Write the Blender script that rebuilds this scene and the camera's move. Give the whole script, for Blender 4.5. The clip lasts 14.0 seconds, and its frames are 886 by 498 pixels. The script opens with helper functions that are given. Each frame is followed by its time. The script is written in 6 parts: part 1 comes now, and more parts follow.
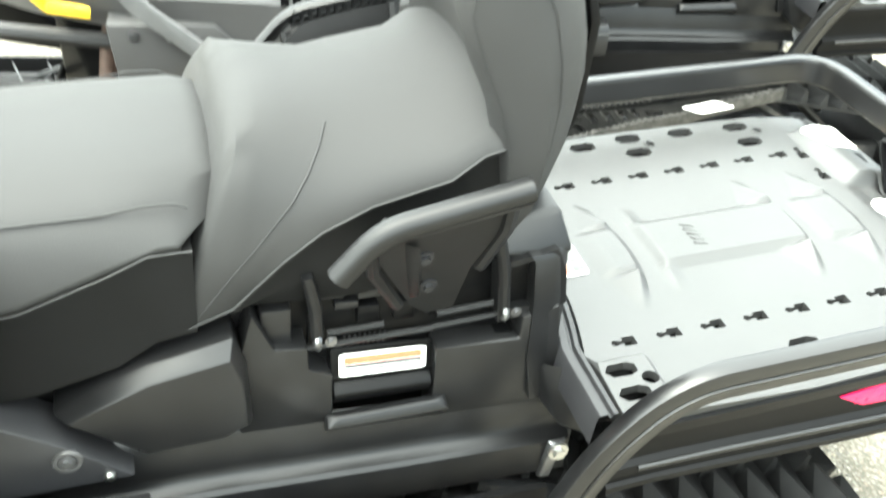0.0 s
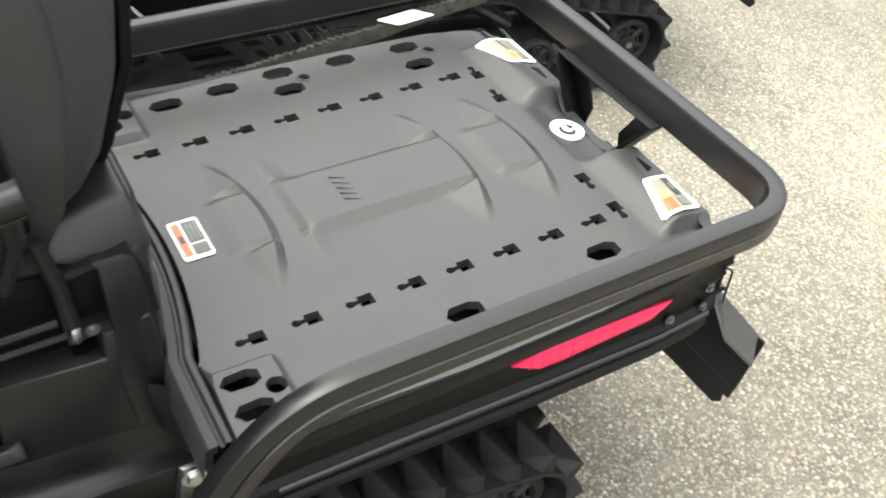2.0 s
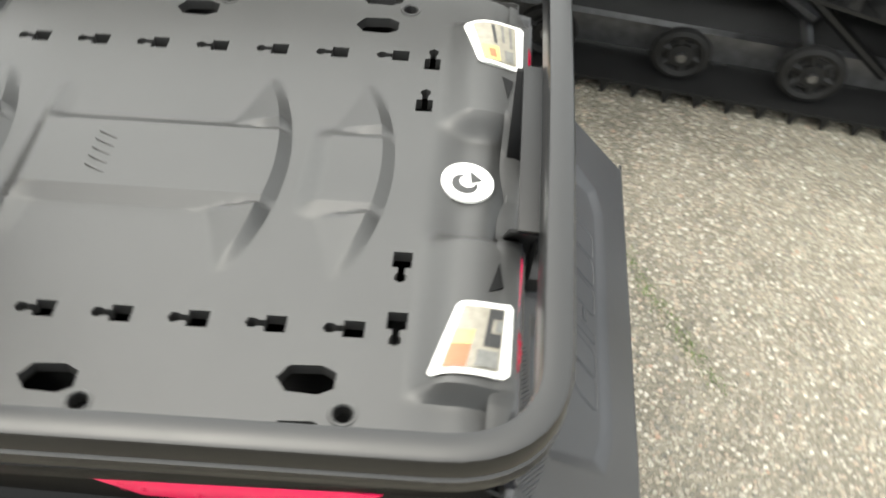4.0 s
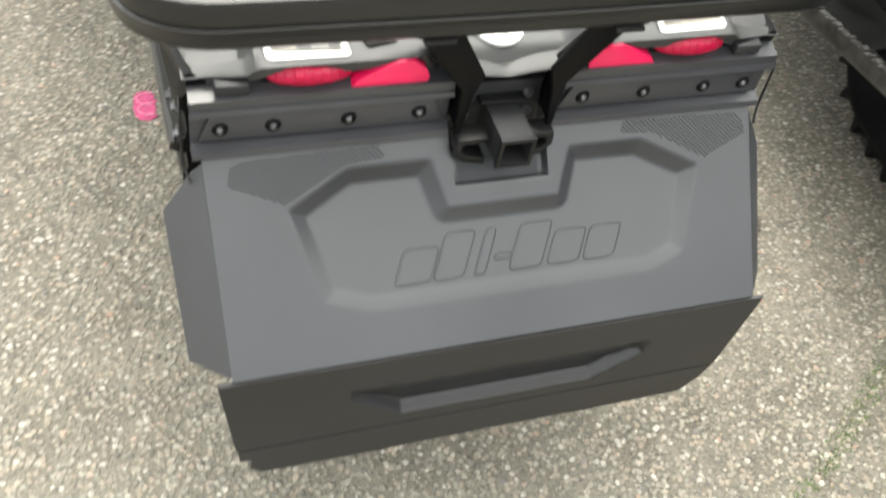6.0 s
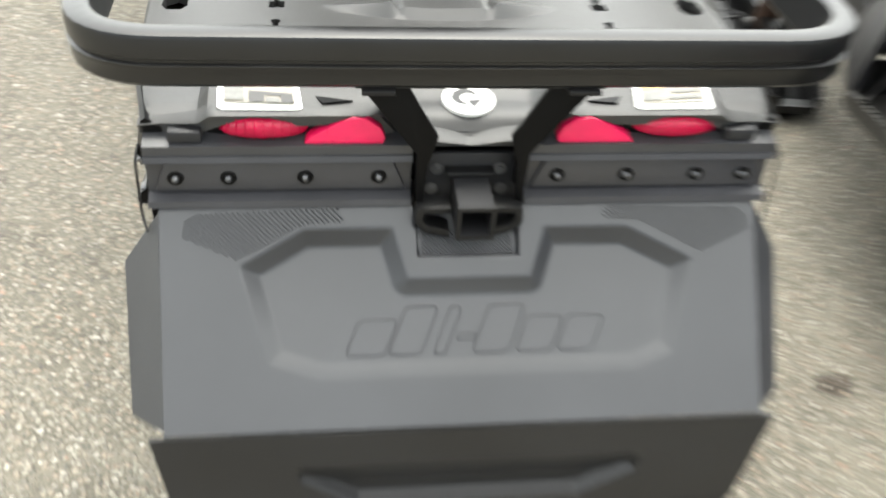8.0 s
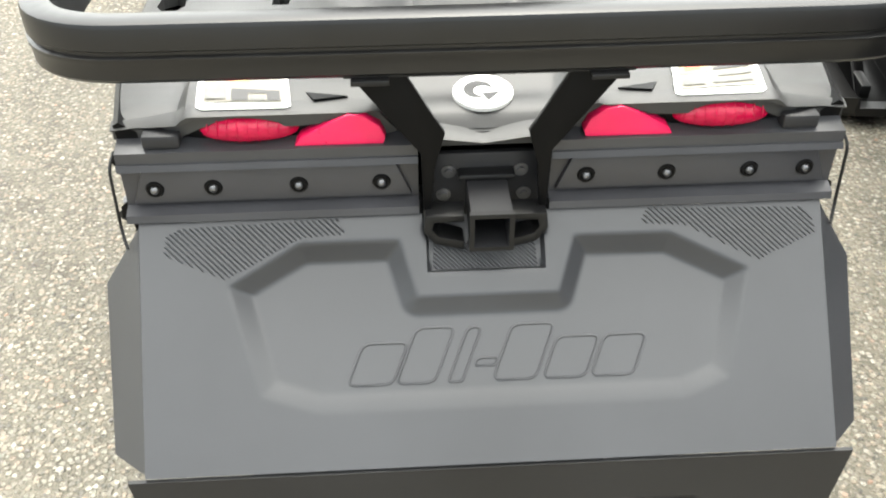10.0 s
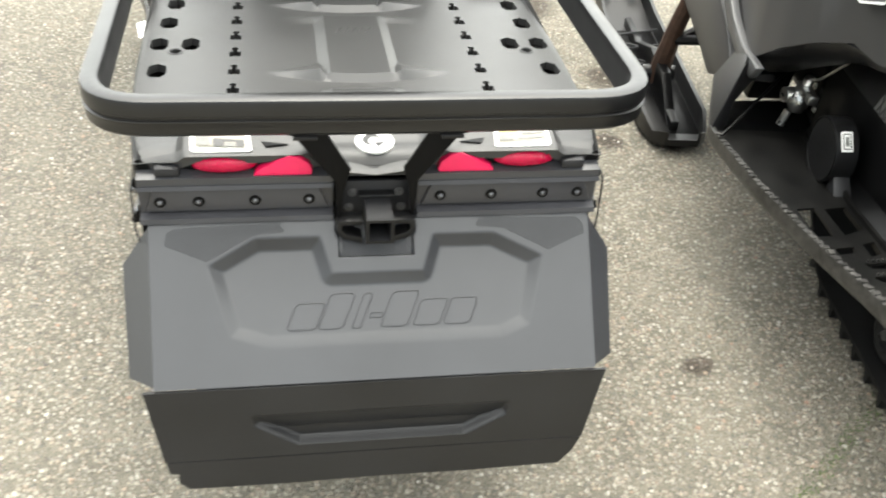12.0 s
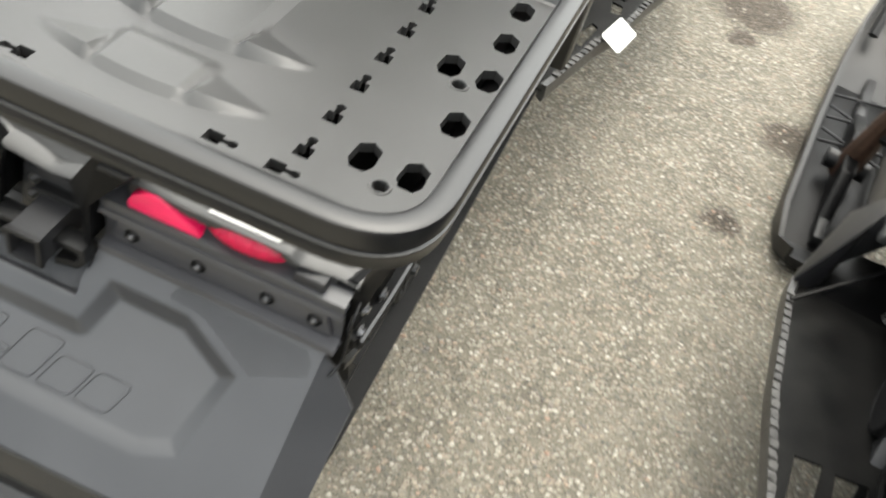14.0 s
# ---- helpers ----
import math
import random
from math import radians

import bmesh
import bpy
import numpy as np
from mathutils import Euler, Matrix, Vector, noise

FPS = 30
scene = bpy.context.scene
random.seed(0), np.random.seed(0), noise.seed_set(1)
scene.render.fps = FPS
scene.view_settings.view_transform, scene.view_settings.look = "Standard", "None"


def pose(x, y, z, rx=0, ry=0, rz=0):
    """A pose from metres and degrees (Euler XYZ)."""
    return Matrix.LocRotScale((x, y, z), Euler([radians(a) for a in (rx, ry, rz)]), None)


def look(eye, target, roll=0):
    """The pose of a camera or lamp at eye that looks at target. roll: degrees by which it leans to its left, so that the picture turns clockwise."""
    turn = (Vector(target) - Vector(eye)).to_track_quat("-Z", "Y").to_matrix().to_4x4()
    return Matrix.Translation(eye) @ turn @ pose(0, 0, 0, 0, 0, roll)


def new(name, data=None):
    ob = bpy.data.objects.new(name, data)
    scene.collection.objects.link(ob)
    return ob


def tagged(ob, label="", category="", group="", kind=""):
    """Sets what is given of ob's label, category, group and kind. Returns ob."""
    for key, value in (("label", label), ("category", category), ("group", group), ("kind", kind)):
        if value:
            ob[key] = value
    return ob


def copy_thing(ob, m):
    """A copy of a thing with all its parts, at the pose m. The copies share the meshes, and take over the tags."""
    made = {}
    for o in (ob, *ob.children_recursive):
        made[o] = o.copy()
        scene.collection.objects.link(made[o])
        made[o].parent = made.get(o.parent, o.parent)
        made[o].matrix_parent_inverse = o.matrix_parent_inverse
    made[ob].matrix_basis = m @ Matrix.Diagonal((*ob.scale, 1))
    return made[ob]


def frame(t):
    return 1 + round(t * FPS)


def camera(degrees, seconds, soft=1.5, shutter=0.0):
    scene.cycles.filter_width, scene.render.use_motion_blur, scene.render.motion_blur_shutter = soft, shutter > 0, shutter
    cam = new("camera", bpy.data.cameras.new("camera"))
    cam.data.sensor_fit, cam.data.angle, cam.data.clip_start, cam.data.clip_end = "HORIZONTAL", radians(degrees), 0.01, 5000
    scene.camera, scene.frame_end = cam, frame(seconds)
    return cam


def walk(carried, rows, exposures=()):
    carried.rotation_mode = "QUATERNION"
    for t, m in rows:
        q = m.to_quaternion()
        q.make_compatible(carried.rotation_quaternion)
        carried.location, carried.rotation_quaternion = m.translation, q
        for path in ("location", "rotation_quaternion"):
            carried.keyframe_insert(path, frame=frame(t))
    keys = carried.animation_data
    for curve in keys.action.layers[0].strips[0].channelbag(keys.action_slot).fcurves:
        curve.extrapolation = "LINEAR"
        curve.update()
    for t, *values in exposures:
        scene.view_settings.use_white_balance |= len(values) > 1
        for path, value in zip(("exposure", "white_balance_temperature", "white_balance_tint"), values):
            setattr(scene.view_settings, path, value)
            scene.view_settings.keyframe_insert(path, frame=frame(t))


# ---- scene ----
cam = camera(48.3, 14.0, soft=1.9, shutter=0.5)


PATH = [
    (0, (-1.153, 0.57, 1.6), (0.369, 0.003, 0.432), 6.2),
    (0.2, (-1.196, 0.539, 1.593), (0.386, -0.004, 0.496), 4.0),
    (0.5, (-1.186, 0.529, 1.612), (0.38, -0.033, 0.503), 3.5),
    (1, (-1.196, 0.443, 1.614), (0.329, -0.202, 0.492), 3.7),
    (1.5, (-1.136, 0.352, 1.579), (0.265, -0.46, 0.405), 5.0),
    (2, (-0.995, 0.226, 1.538), (0.253, -0.67, 0.257), 9.0),
    (2.2, (-0.959, 0.176, 1.524), (0.282, -0.688, 0.215), 9.0),
    (2.5, (-0.912, 0.064, 1.515), (0.36, -0.646, 0.145), 6.9),
    (3, (-0.911, -0.227, 1.481), (0.467, -0.631, 0.09), 5.1),
    (3.2, (-0.903, -0.31, 1.483), (0.469, -0.69, 0.078), 4.7),
    (5.3, (-0.485, -1.22, 1.361), (0.416, -0.423, -0.236), 12.5),
    (5.5, (-0.503, -1.278, 1.385), (0.356, -0.392, -0.188), 14.0),
    (6, (-0.399, -1.468, 1.352), (0.196, -0.325, -0.178), 14.0),
    (6.2, (-0.385, -1.532, 1.349), (0.148, -0.367, -0.188), 11.8),
    (6.5, (-0.379, -1.652, 1.393), (0.099, -0.411, -0.1), 9.0),
    (7, (-0.47, -1.909, 1.456), (0.072, -0.425, 0.23), 9.1),
    (7.5, (-0.404, -1.939, 1.449), (0.15, -0.356, 0.359), 8.7),
    (8, (-0.16, -1.596, 1.246), (0.092, -0.074, -0.027), 4.9),
    (8.2, (-0.064, -1.463, 1.184), (-0.026, 0.073, -0.097), 0.0),
    (10.3, (-0.088, -1.545, 1.155), (0.014, 0.03, -0.073), 0.0),
    (10.5, (-0.101, -1.644, 1.262), (0.031, -0.106, -0.01), 1.0),
    (10.7, (-0.141, -1.768, 1.345), (0.048, -0.226, 0.085), 2.6),
    (11, (-0.192, -1.964, 1.456), (0.055, -0.396, 0.239), 3.9),
    (11.5, (-0.176, -1.95, 1.458), (0.088, -0.381, 0.247), 4.9),
    (12, (-0.129, -1.931, 1.457), (0.183, -0.371, 0.245), 4.9),
    (12.5, (-0.04, -1.787, 1.431), (0.4, -0.283, 0.189), 13.2),
    (13, (0.113, -1.648, 1.427), (0.516, -0.26, 0.045), 13.3),
    (13.2, (0.222, -1.621, 1.400), (0.568, -0.237, -0.003), 14.4),
    (13.5, (0.383, -1.504, 1.422), (0.431, -0.104, -0.005), 16.5),
    (13.7, (0.411, -1.453, 1.435), (0.360, -0.057, 0.004), 19.4),
    (14, (0.492, -1.331, 1.429), (0.283, 0.028, -0.024), 17.6),
]
EXPOSURES = [
    (0, 3.54, 6450, -4), (0.5, 3.1, 6450, -3), (1, 2.88, 6450, -2), (1.5, 2.45, 6550, 1), (2, 2.05, 6650, 4), (2.5, 1.77, 6700, 4), (3, 1.8, 6700, 4), (5.5, 2.1, 6700, 4), (6, 2.17, 6700, 4),
    (6.5, 2.1, 6650, 4), (8, 2.16, 6600, 4), (10.5, 2.37, 6650, 4), (11, 2.2, 6650, 3), (12.5, 2.27, 6700, 4), (13, 2.25, 6700, 4), (14, 2.13, 6700, 5)]
walk(cam, [(t, look(e, g, r)) for t, e, g, r in PATH], EXPOSURES)

# ---- light: bright overcast sky ----
world = bpy.data.worlds.new("world")
world.use_nodes = True
scene.world = world
_n, _l = world.node_tree.nodes, world.node_tree.links
sky = _n.new("ShaderNodeTexSky")
sky.sky_type, sky.sun_disc = "NISHITA", False
sky.sun_elevation, sky.sun_rotation = radians(70), radians(15)
sky.air_density, sky.dust_density, sky.ozone_density = 1.0, 4.0, 1.0
grey = _n.new("ShaderNodeHueSaturation")  # cloud cover takes the blue out
grey.inputs["Saturation"].default_value = 0.4
_l.new(sky.outputs[0], grey.inputs["Color"])
_l.new(grey.outputs[0], _n["Background"].inputs[0])
_n["Background"].inputs[1].default_value = 0.11

sun_data = bpy.data.lights.new("sun", "SUN")
sun_data.energy, sun_data.angle, sun_data.color = 1.75, radians(150), (1.0, 0.965, 0.915)
sun = new("sun", sun_data)
sun.matrix_world = look((0, 0, 0), (-0.08, -0.30, -1.0))


# ---- materials ----
def material(name, col, rough=0.5, metal=0.0, var=0.25, scale=30.0, grain=400.0, bump=0.15, dist=0.001, spec=0.5, second=None, coat=0.0):
    """A surface with blotches at one scale, grain at a finer one, and fine relief."""
    m = bpy.data.materials.new(name)
    m.use_nodes = True
    n, l = m.node_tree.nodes, m.node_tree.links
    b = n["Principled BSDF"]
    co = n.new("ShaderNodeTexCoord")
    big, fine = n.new("ShaderNodeTexNoise"), n.new("ShaderNodeTexNoise")
    big.inputs["Scale"].default_value, big.inputs["Detail"].default_value = scale, 4
    fine.inputs["Scale"].default_value, fine.inputs["Detail"].default_value = grain, 3
    l.new(co.outputs["Object"], big.inputs["Vector"])
    l.new(co.outputs["Object"], fine.inputs["Vector"])
    ramp = n.new("ShaderNodeValToRGB")
    ramp.color_ramp.elements[0].position, ramp.color_ramp.elements[1].position = 0.3, 0.7
    other = second or [min(1, c * (1 + var)) for c in col]
    ramp.color_ramp.elements[0].color = (*[c * (1 - var) for c in col], 1)
    ramp.color_ramp.elements[1].color = (*other, 1)
    l.new(big.outputs["Fac"], ramp.inputs["Fac"])
    l.new(ramp.outputs["Color"], b.inputs["Base Color"])
    rr = n.new("ShaderNodeMapRange")
    rr.inputs["To Min"].default_value, rr.inputs["To Max"].default_value = max(0.02, rough - 0.08), min(1, rough + 0.08)
    l.new(big.outputs["Fac"], rr.inputs["Value"])
    l.new(rr.outputs["Result"], b.inputs["Roughness"])
    b.inputs["Metallic"].default_value = metal
    b.inputs["Specular IOR Level"].default_value = spec
    b.inputs["Coat Weight"].default_value = coat
    bp = n.new("ShaderNodeBump")
    bp.inputs["Strength"].default_value, bp.inputs["Distance"].default_value = bump, dist
    l.new(fine.outputs["Fac"], bp.inputs["Height"])
    l.new(bp.outputs["Normal"], b.inputs["Normal"])
    return m


DECK = material("deck_plastic", (0.029, 0.029, 0.0286), 0.42, var=0.12, scale=9, grain=900, bump=0.3, dist=0.0007, spec=0.6)
FLAP = material("flap_rubber_plastic", (0.034, 0.0350, 0.0383), 0.44, var=0.14, scale=7, grain=800, bump=0.2, dist=0.0006, spec=0.62)
# darker copy of FLAP for the lower flap, its shade put into the colour
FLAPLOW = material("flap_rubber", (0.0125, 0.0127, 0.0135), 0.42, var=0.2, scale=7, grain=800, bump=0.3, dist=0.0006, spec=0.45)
BLACK = material("black_plastic", (0.0032, 0.0032, 0.0034), 0.34, var=0.2, scale=14, grain=700, bump=0.2, dist=0.0006, spec=0.12)
BAR = material("dark_grey_plastic", (0.018, 0.018, 0.0195), 0.48, var=0.15, scale=14, grain=700, bump=0.25, dist=0.0006, spec=0.4)
CLAMP = material("clamp_bar_plastic", (0.034, 0.034, 0.038), 0.36, var=0.15, scale=14, grain=700, bump=0.2, dist=0.0005, spec=0.6)
LEDGE = material("glossy_grey_plastic", (0.036, 0.0365, 0.040), 0.30, var=0.12, scale=14, grain=700, bump=0.1, dist=0.0005, spec=0.6)
TUB = material("textured_black_plastic", (0.0074, 0.0074, 0.0077), 0.33, var=0.2, scale=16, grain=500, bump=0.35, dist=0.0008, spec=0.35)
VINYL = material("seat_vinyl", (0.024, 0.0238, 0.0236), 0.66, var=0.08, scale=10, grain=600, bump=0.4, dist=0.0009, spec=0.28)
VINYL_SIDE = material("seat_side_vinyl", (0.006, 0.006, 0.006), 0.6, var=0.15, scale=12, grain=600, bump=0.35, dist=0.0008, spec=0.12)
SEAM = material("seam_thread", (0.012, 0.012, 0.012), 0.7, var=0.1)
COAT = material("powder_coated_steel", (0.006, 0.006, 0.0063), 0.42, var=0.15, scale=18, grain=900, bump=0.15, dist=0.0004, spec=0.35)
RAILCOAT = material("satin_coated_rail", (0.0048, 0.0048, 0.0051), 0.32, var=0.15, scale=18, grain=900, bump=0.08, dist=0.0004, spec=0.56)
PAINT = material("grey_body_paint", (0.055, 0.054, 0.0535), 0.36, var=0.08, scale=5, grain=300, bump=0.05, dist=0.0003, spec=0.42)
RUBBER = material("track_rubber", (0.008, 0.008, 0.008), 0.6, var=0.3, scale=22, grain=350, bump=0.5, dist=0.001, spec=0.3)
DUSTY = material("running_board_black", (0.0035, 0.0035, 0.0036), 0.5, var=0.4, scale=16, grain=300, bump=0.4, dist=0.001, second=(0.010, 0.0097, 0.009), spec=0.12)
WORN = material("worn_board_edge", (0.012, 0.012, 0.012), 0.4, var=0.5, scale=45, grain=300, bump=0.5, dist=0.001, second=(0.06, 0.058, 0.054), spec=0.5)
STEEL = material("bright_steel", (0.60, 0.60, 0.58), 0.3, 1.0, var=0.1, scale=40, grain=300, bump=0.1, dist=0.0003)
DARKSTEEL = material("dark_steel", (0.20, 0.20, 0.205), 0.33, 0.9, var=0.2, scale=40, grain=300, bump=0.1, dist=0.0003)
RED = material("red_reflector", (0.72, 0.008, 0.085), 0.3, var=0.06, scale=60, grain=1500, bump=0.25, dist=0.0008, coat=0.2)
LENS = material("red_lamp_lens", (0.42, 0.003, 0.040), 0.2, var=0.15, scale=90, grain=260, bump=0.5, dist=0.002, spec=0.3, coat=0.15)
WHITE = material("white_label", (0.80, 0.80, 0.77), 0.35, var=0.03, scale=40, grain=200, bump=0.03)
ORANGE = material("orange_print", (0.72, 0.13, 0.06), 0.4, var=0.08, scale=60)
BLACKPRINT = material("black_print", (0.03, 0.03, 0.03), 0.4, var=0.1, scale=60)
SILVERPRINT = material("silver_print", (0.24, 0.24, 0.23), 0.4, var=0.1, scale=90)
LABELGREY = material("label_grey", (0.075, 0.075, 0.072), 0.4, var=0.2, scale=120)
GREYPRINT = material("grey_print", (0.15, 0.15, 0.14), 0.4, var=0.2, scale=120)
PALEPRINT = material("pale_print", (0.25, 0.232, 0.19), 0.4, var=0.15, scale=120)
SAND = material("yellow_print", (0.52, 0.38, 0.14), 0.4, var=0.1, scale=60)
TRIM = material("pale_trim", (0.11, 0.11, 0.11), 0.4, var=0.1, scale=20, grain=400, bump=0.1)
YELLOW = material("yellow_trim", (0.85, 0.55, 0.02), 0.3, var=0.05, scale=20, coat=0.3)
GLASS = material("lamp_glass", (0.30, 0.31, 0.32), 0.08, var=0.1, scale=20, coat=0.8)
PINK = material("pink_paint", (0.42, 0.055, 0.15), 0.7, var=0.35, scale=120, grain=300, bump=0.4, dist=0.002)
PALEPINK = material("pale_pink_paint", (0.55, 0.16, 0.26), 0.7, var=0.3, scale=150, grain=300, bump=0.3)
BLUE = material("pale_blue_print", (0.22, 0.36, 0.48), 0.4, var=0.05)
COPPER = material("rusty_brown", (0.055, 0.030, 0.020), 0.6, 0.3, var=0.3, scale=60)


def asphalt():
    """Worn asphalt: tan binder, pale chips of many sizes, dark pores, a few oil stains."""
    m = bpy.data.materials.new("worn_asphalt")
    m.use_nodes = True
    n, l = m.node_tree.nodes, m.node_tree.links
    b = n["Principled BSDF"]
    co = n.new("ShaderNodeTexCoord")

    def tex(kind, **inputs):
        t = n.new(kind)
        l.new(co.outputs["Object"], t.inputs["Vector"])
        for k, v in inputs.items():
            t.inputs[k].default_value = v
        return t

    def ramp(src, stops):
        r = n.new("ShaderNodeValToRGB")
        while len(r.color_ramp.elements) < len(stops):
            r.color_ramp.elements.new(0.5)
        for e, (p, c) in zip(r.color_ramp.elements, stops):
            e.position, e.color = p, (*c, 1)
        l.new(src, r.inputs["Fac"])
        return r

    def mix(fac, a, c, mode="MIX"):
        x = n.new("ShaderNodeMix")
        x.data_type, x.blend_type = "RGBA", mode
        if isinstance(fac, float):
            x.inputs["Factor"].default_value = fac
        else:
            l.new(fac, x.inputs["Factor"])
        l.new(a, x.inputs["A"])
        l.new(c, x.inputs["B"])
        return x.outputs["Result"]

    broad = tex("ShaderNodeTexNoise", Scale=1.7, Detail=6.0)
    patch = tex("ShaderNodeTexNoise", Scale=11.0, Detail=5.0)
    fine = tex("ShaderNodeTexNoise", Scale=260.0, Detail=4.0)
    chips = tex("ShaderNodeTexVoronoi", Scale=105.0)
    small = tex("ShaderNodeTexVoronoi", Scale=260.0)
    # the stones' outlines are bent by a fine noise, so that no cell stays a plain polygon
    bend = n.new("ShaderNodeVectorMath")
    bend.operation = "MULTIPLY_ADD"
    l.new(fine.outputs["Color"], bend.inputs[0])
    bend.inputs[1].default_value = (0.004, 0.004, 0.0)
    l.new(co.outputs["Object"], bend.inputs[2])
    for t in (chips, small):
        l.new(bend.outputs[0], t.inputs["Vector"])
    binder = ramp(broad.outputs["Fac"], [(0.3, (0.158, 0.146, 0.119)), (0.7, (0.215, 0.198, 0.160))])
    worn = ramp(patch.outputs["Fac"], [(0.35, (0.80, 0.79, 0.78)), (0.65, (1.10, 1.10, 1.09))])
    colour = mix(1.0, binder.outputs["Color"], worn.outputs["Color"], "MULTIPLY")
    # the stones take a hue each from their cell
    hue = n.new("ShaderNodeSeparateColor")
    l.new(chips.outputs["Color"], hue.inputs[0])
    stone = ramp(hue.outputs[0], [(0.0, (0.14, 0.133, 0.117)), (0.2, (0.22, 0.206, 0.174)), (0.5, (0.285, 0.264, 0.213)), (0.68, (0.31, 0.258, 0.202)), (0.78, (0.27, 0.266, 0.218)), (0.9, (0.36, 0.338, 0.279)), (1.0, (0.47, 0.445, 0.385))])
    inside = ramp(chips.outputs["Distance"], [(0.42, (0.92, 0.92, 0.92)), (0.60, (0, 0, 0))])
    colour = mix(inside.outputs["Color"], colour, stone.outputs["Color"])
    hue2 = n.new("ShaderNodeSeparateColor")
    l.new(small.outputs["Color"], hue2.inputs[0])
    grit = ramp(hue2.outputs[1], [(0.0, (0.50, 0.49, 0.48)), (0.4, (0.95, 0.95, 0.95)), (0.90, (1.10, 1.09, 1.07)), (0.95, (1.4, 1.38, 1.33))])
    colour = mix(0.62, colour, grit.outputs["Color"], "MULTIPLY")
    # oil stains
    for x, y, r in ((0.73, 1.38, 0.16), (0.725, 1.19, 0.05), (0.91, 0.83, 0.09), (0.80, 0.43, 0.06), (0.99, 0.41, 0.05), (0.73, -0.51, 0.045), (-0.75, -1.25, 0.05)):
        away = n.new("ShaderNodeVectorMath")
        away.operation = "DISTANCE"
        bent = n.new("ShaderNodeVectorMath")
        bent.operation = "MULTIPLY_ADD"
        l.new(patch.outputs["Color"], bent.inputs[0])
        bent.inputs[1].default_value = (0.10, 0.10, 0.0)
        l.new(co.outputs["Object"], bent.inputs[2])
        l.new(bent.outputs[0], away.inputs[0])
        away.inputs[1].default_value = (x + 0.05, y + 0.05, 0)
        spot = ramp(away.outputs["Value"], [(r * 0.55, (0.40, 0.37, 0.36)), (r * 1.1, (1, 1, 1))])
        colour = mix(1.0, colour, spot.outputs["Color"], "MULTIPLY")
    # broad light and shade put into the ground's colour: a pale field, a dark one
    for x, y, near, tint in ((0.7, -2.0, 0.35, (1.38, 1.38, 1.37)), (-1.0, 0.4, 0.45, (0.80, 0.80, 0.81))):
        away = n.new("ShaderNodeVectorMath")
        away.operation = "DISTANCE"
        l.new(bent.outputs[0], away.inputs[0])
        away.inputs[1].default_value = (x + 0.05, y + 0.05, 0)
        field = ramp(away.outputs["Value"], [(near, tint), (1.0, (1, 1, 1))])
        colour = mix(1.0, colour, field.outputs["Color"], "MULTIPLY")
    l.new(colour, b.inputs["Base Color"])
    b.inputs["Roughness"].default_value = 0.85
    b.inputs["Specular IOR Level"].default_value = 0.3
    height = n.new("ShaderNodeMath")
    height.operation = "MULTIPLY_ADD"
    l.new(inside.outputs["Color"], height.inputs[0])
    height.inputs[1].default_value = 0.8
    l.new(fine.outputs["Fac"], height.inputs[2])
    bp = n.new("ShaderNodeBump")
    bp.inputs["Strength"].default_value, bp.inputs["Distance"].default_value = 0.9, 0.005
    l.new(height.outputs[0], bp.inputs["Height"])
    l.new(bp.outputs["Normal"], b.inputs["Normal"])
    return m


def chip_material():
    m = bpy.data.materials.new("pale_stone_chips")
    m.use_nodes = True
    n, l = m.node_tree.nodes, m.node_tree.links
    geo, ramp = n.new("ShaderNodeNewGeometry"), n.new("ShaderNodeValToRGB")
    stops = [(0.0, (0.14, 0.13, 0.12)), (0.3, (0.28, 0.25, 0.20)), (0.55, (0.36, 0.315, 0.245)), (0.7, (0.30, 0.20, 0.145)), (0.85, (0.38, 0.35, 0.295)), (1.0, (0.45, 0.43, 0.38))]
    while len(ramp.color_ramp.elements) < len(stops):
        ramp.color_ramp.elements.new(0.5)
    for e, (p, c) in zip(ramp.color_ramp.elements, stops):
        e.position, e.color = p, (*c, 1)
    l.new(geo.outputs["Random Per Island"], ramp.inputs["Fac"])
    l.new(ramp.outputs["Color"], n["Principled BSDF"].inputs["Base Color"])
    n["Principled BSDF"].inputs["Roughness"].default_value = 0.7
    return m


# ---- mesh helpers ----
def part(name, bm, mat, parent=None, label="", smooth=True, sharp=35):
    """Links a bmesh as one mesh object, under a thing or a part."""
    bmesh.ops.recalc_face_normals(bm, faces=bm.faces)
    for f in bm.faces:
        f.smooth = smooth
    if smooth:
        lim = radians(sharp)
        for e in bm.edges:
            if len(e.link_faces) == 2 and e.calc_face_angle(0) > lim:
                e.smooth = False
    me = bpy.data.meshes.new(name)
    bm.to_mesh(me)
    bm.free()
    me.materials.append(mat)
    ob = new(name, me)
    if parent is not None:
        ob.parent = parent
    return tagged(ob, label)


def again(ob, m, parent=None):
    """One more piece on the same mesh."""
    o = new(ob.name.split(".")[0], ob.data)
    o.parent = parent or ob.parent
    o.matrix_basis = m
    for k in ("label",):
        if k in ob:
            o[k] = ob[k]
    return o


def soften(bm, width, segments=2, angle=40):
    es = [e for e in bm.edges if len(e.link_faces) == 2 and e.calc_face_angle(0) > radians(angle)]
    if es and width > 0:
        bmesh.ops.bevel(bm, geom=es, offset=width, segments=segments, profile=0.5, affect="EDGES", clamp_overlap=True)
    return bm


def box(lo, hi, width=0.002, bm=None):
    b = bmesh.new()
    bmesh.ops.create_cube(b, size=1)
    for v in b.verts:
        v.co = Vector([(lo[i] + hi[i]) / 2 + v.co[i] * (hi[i] - lo[i]) for i in range(3)])
    soften(b, width)
    return join(bm, b)


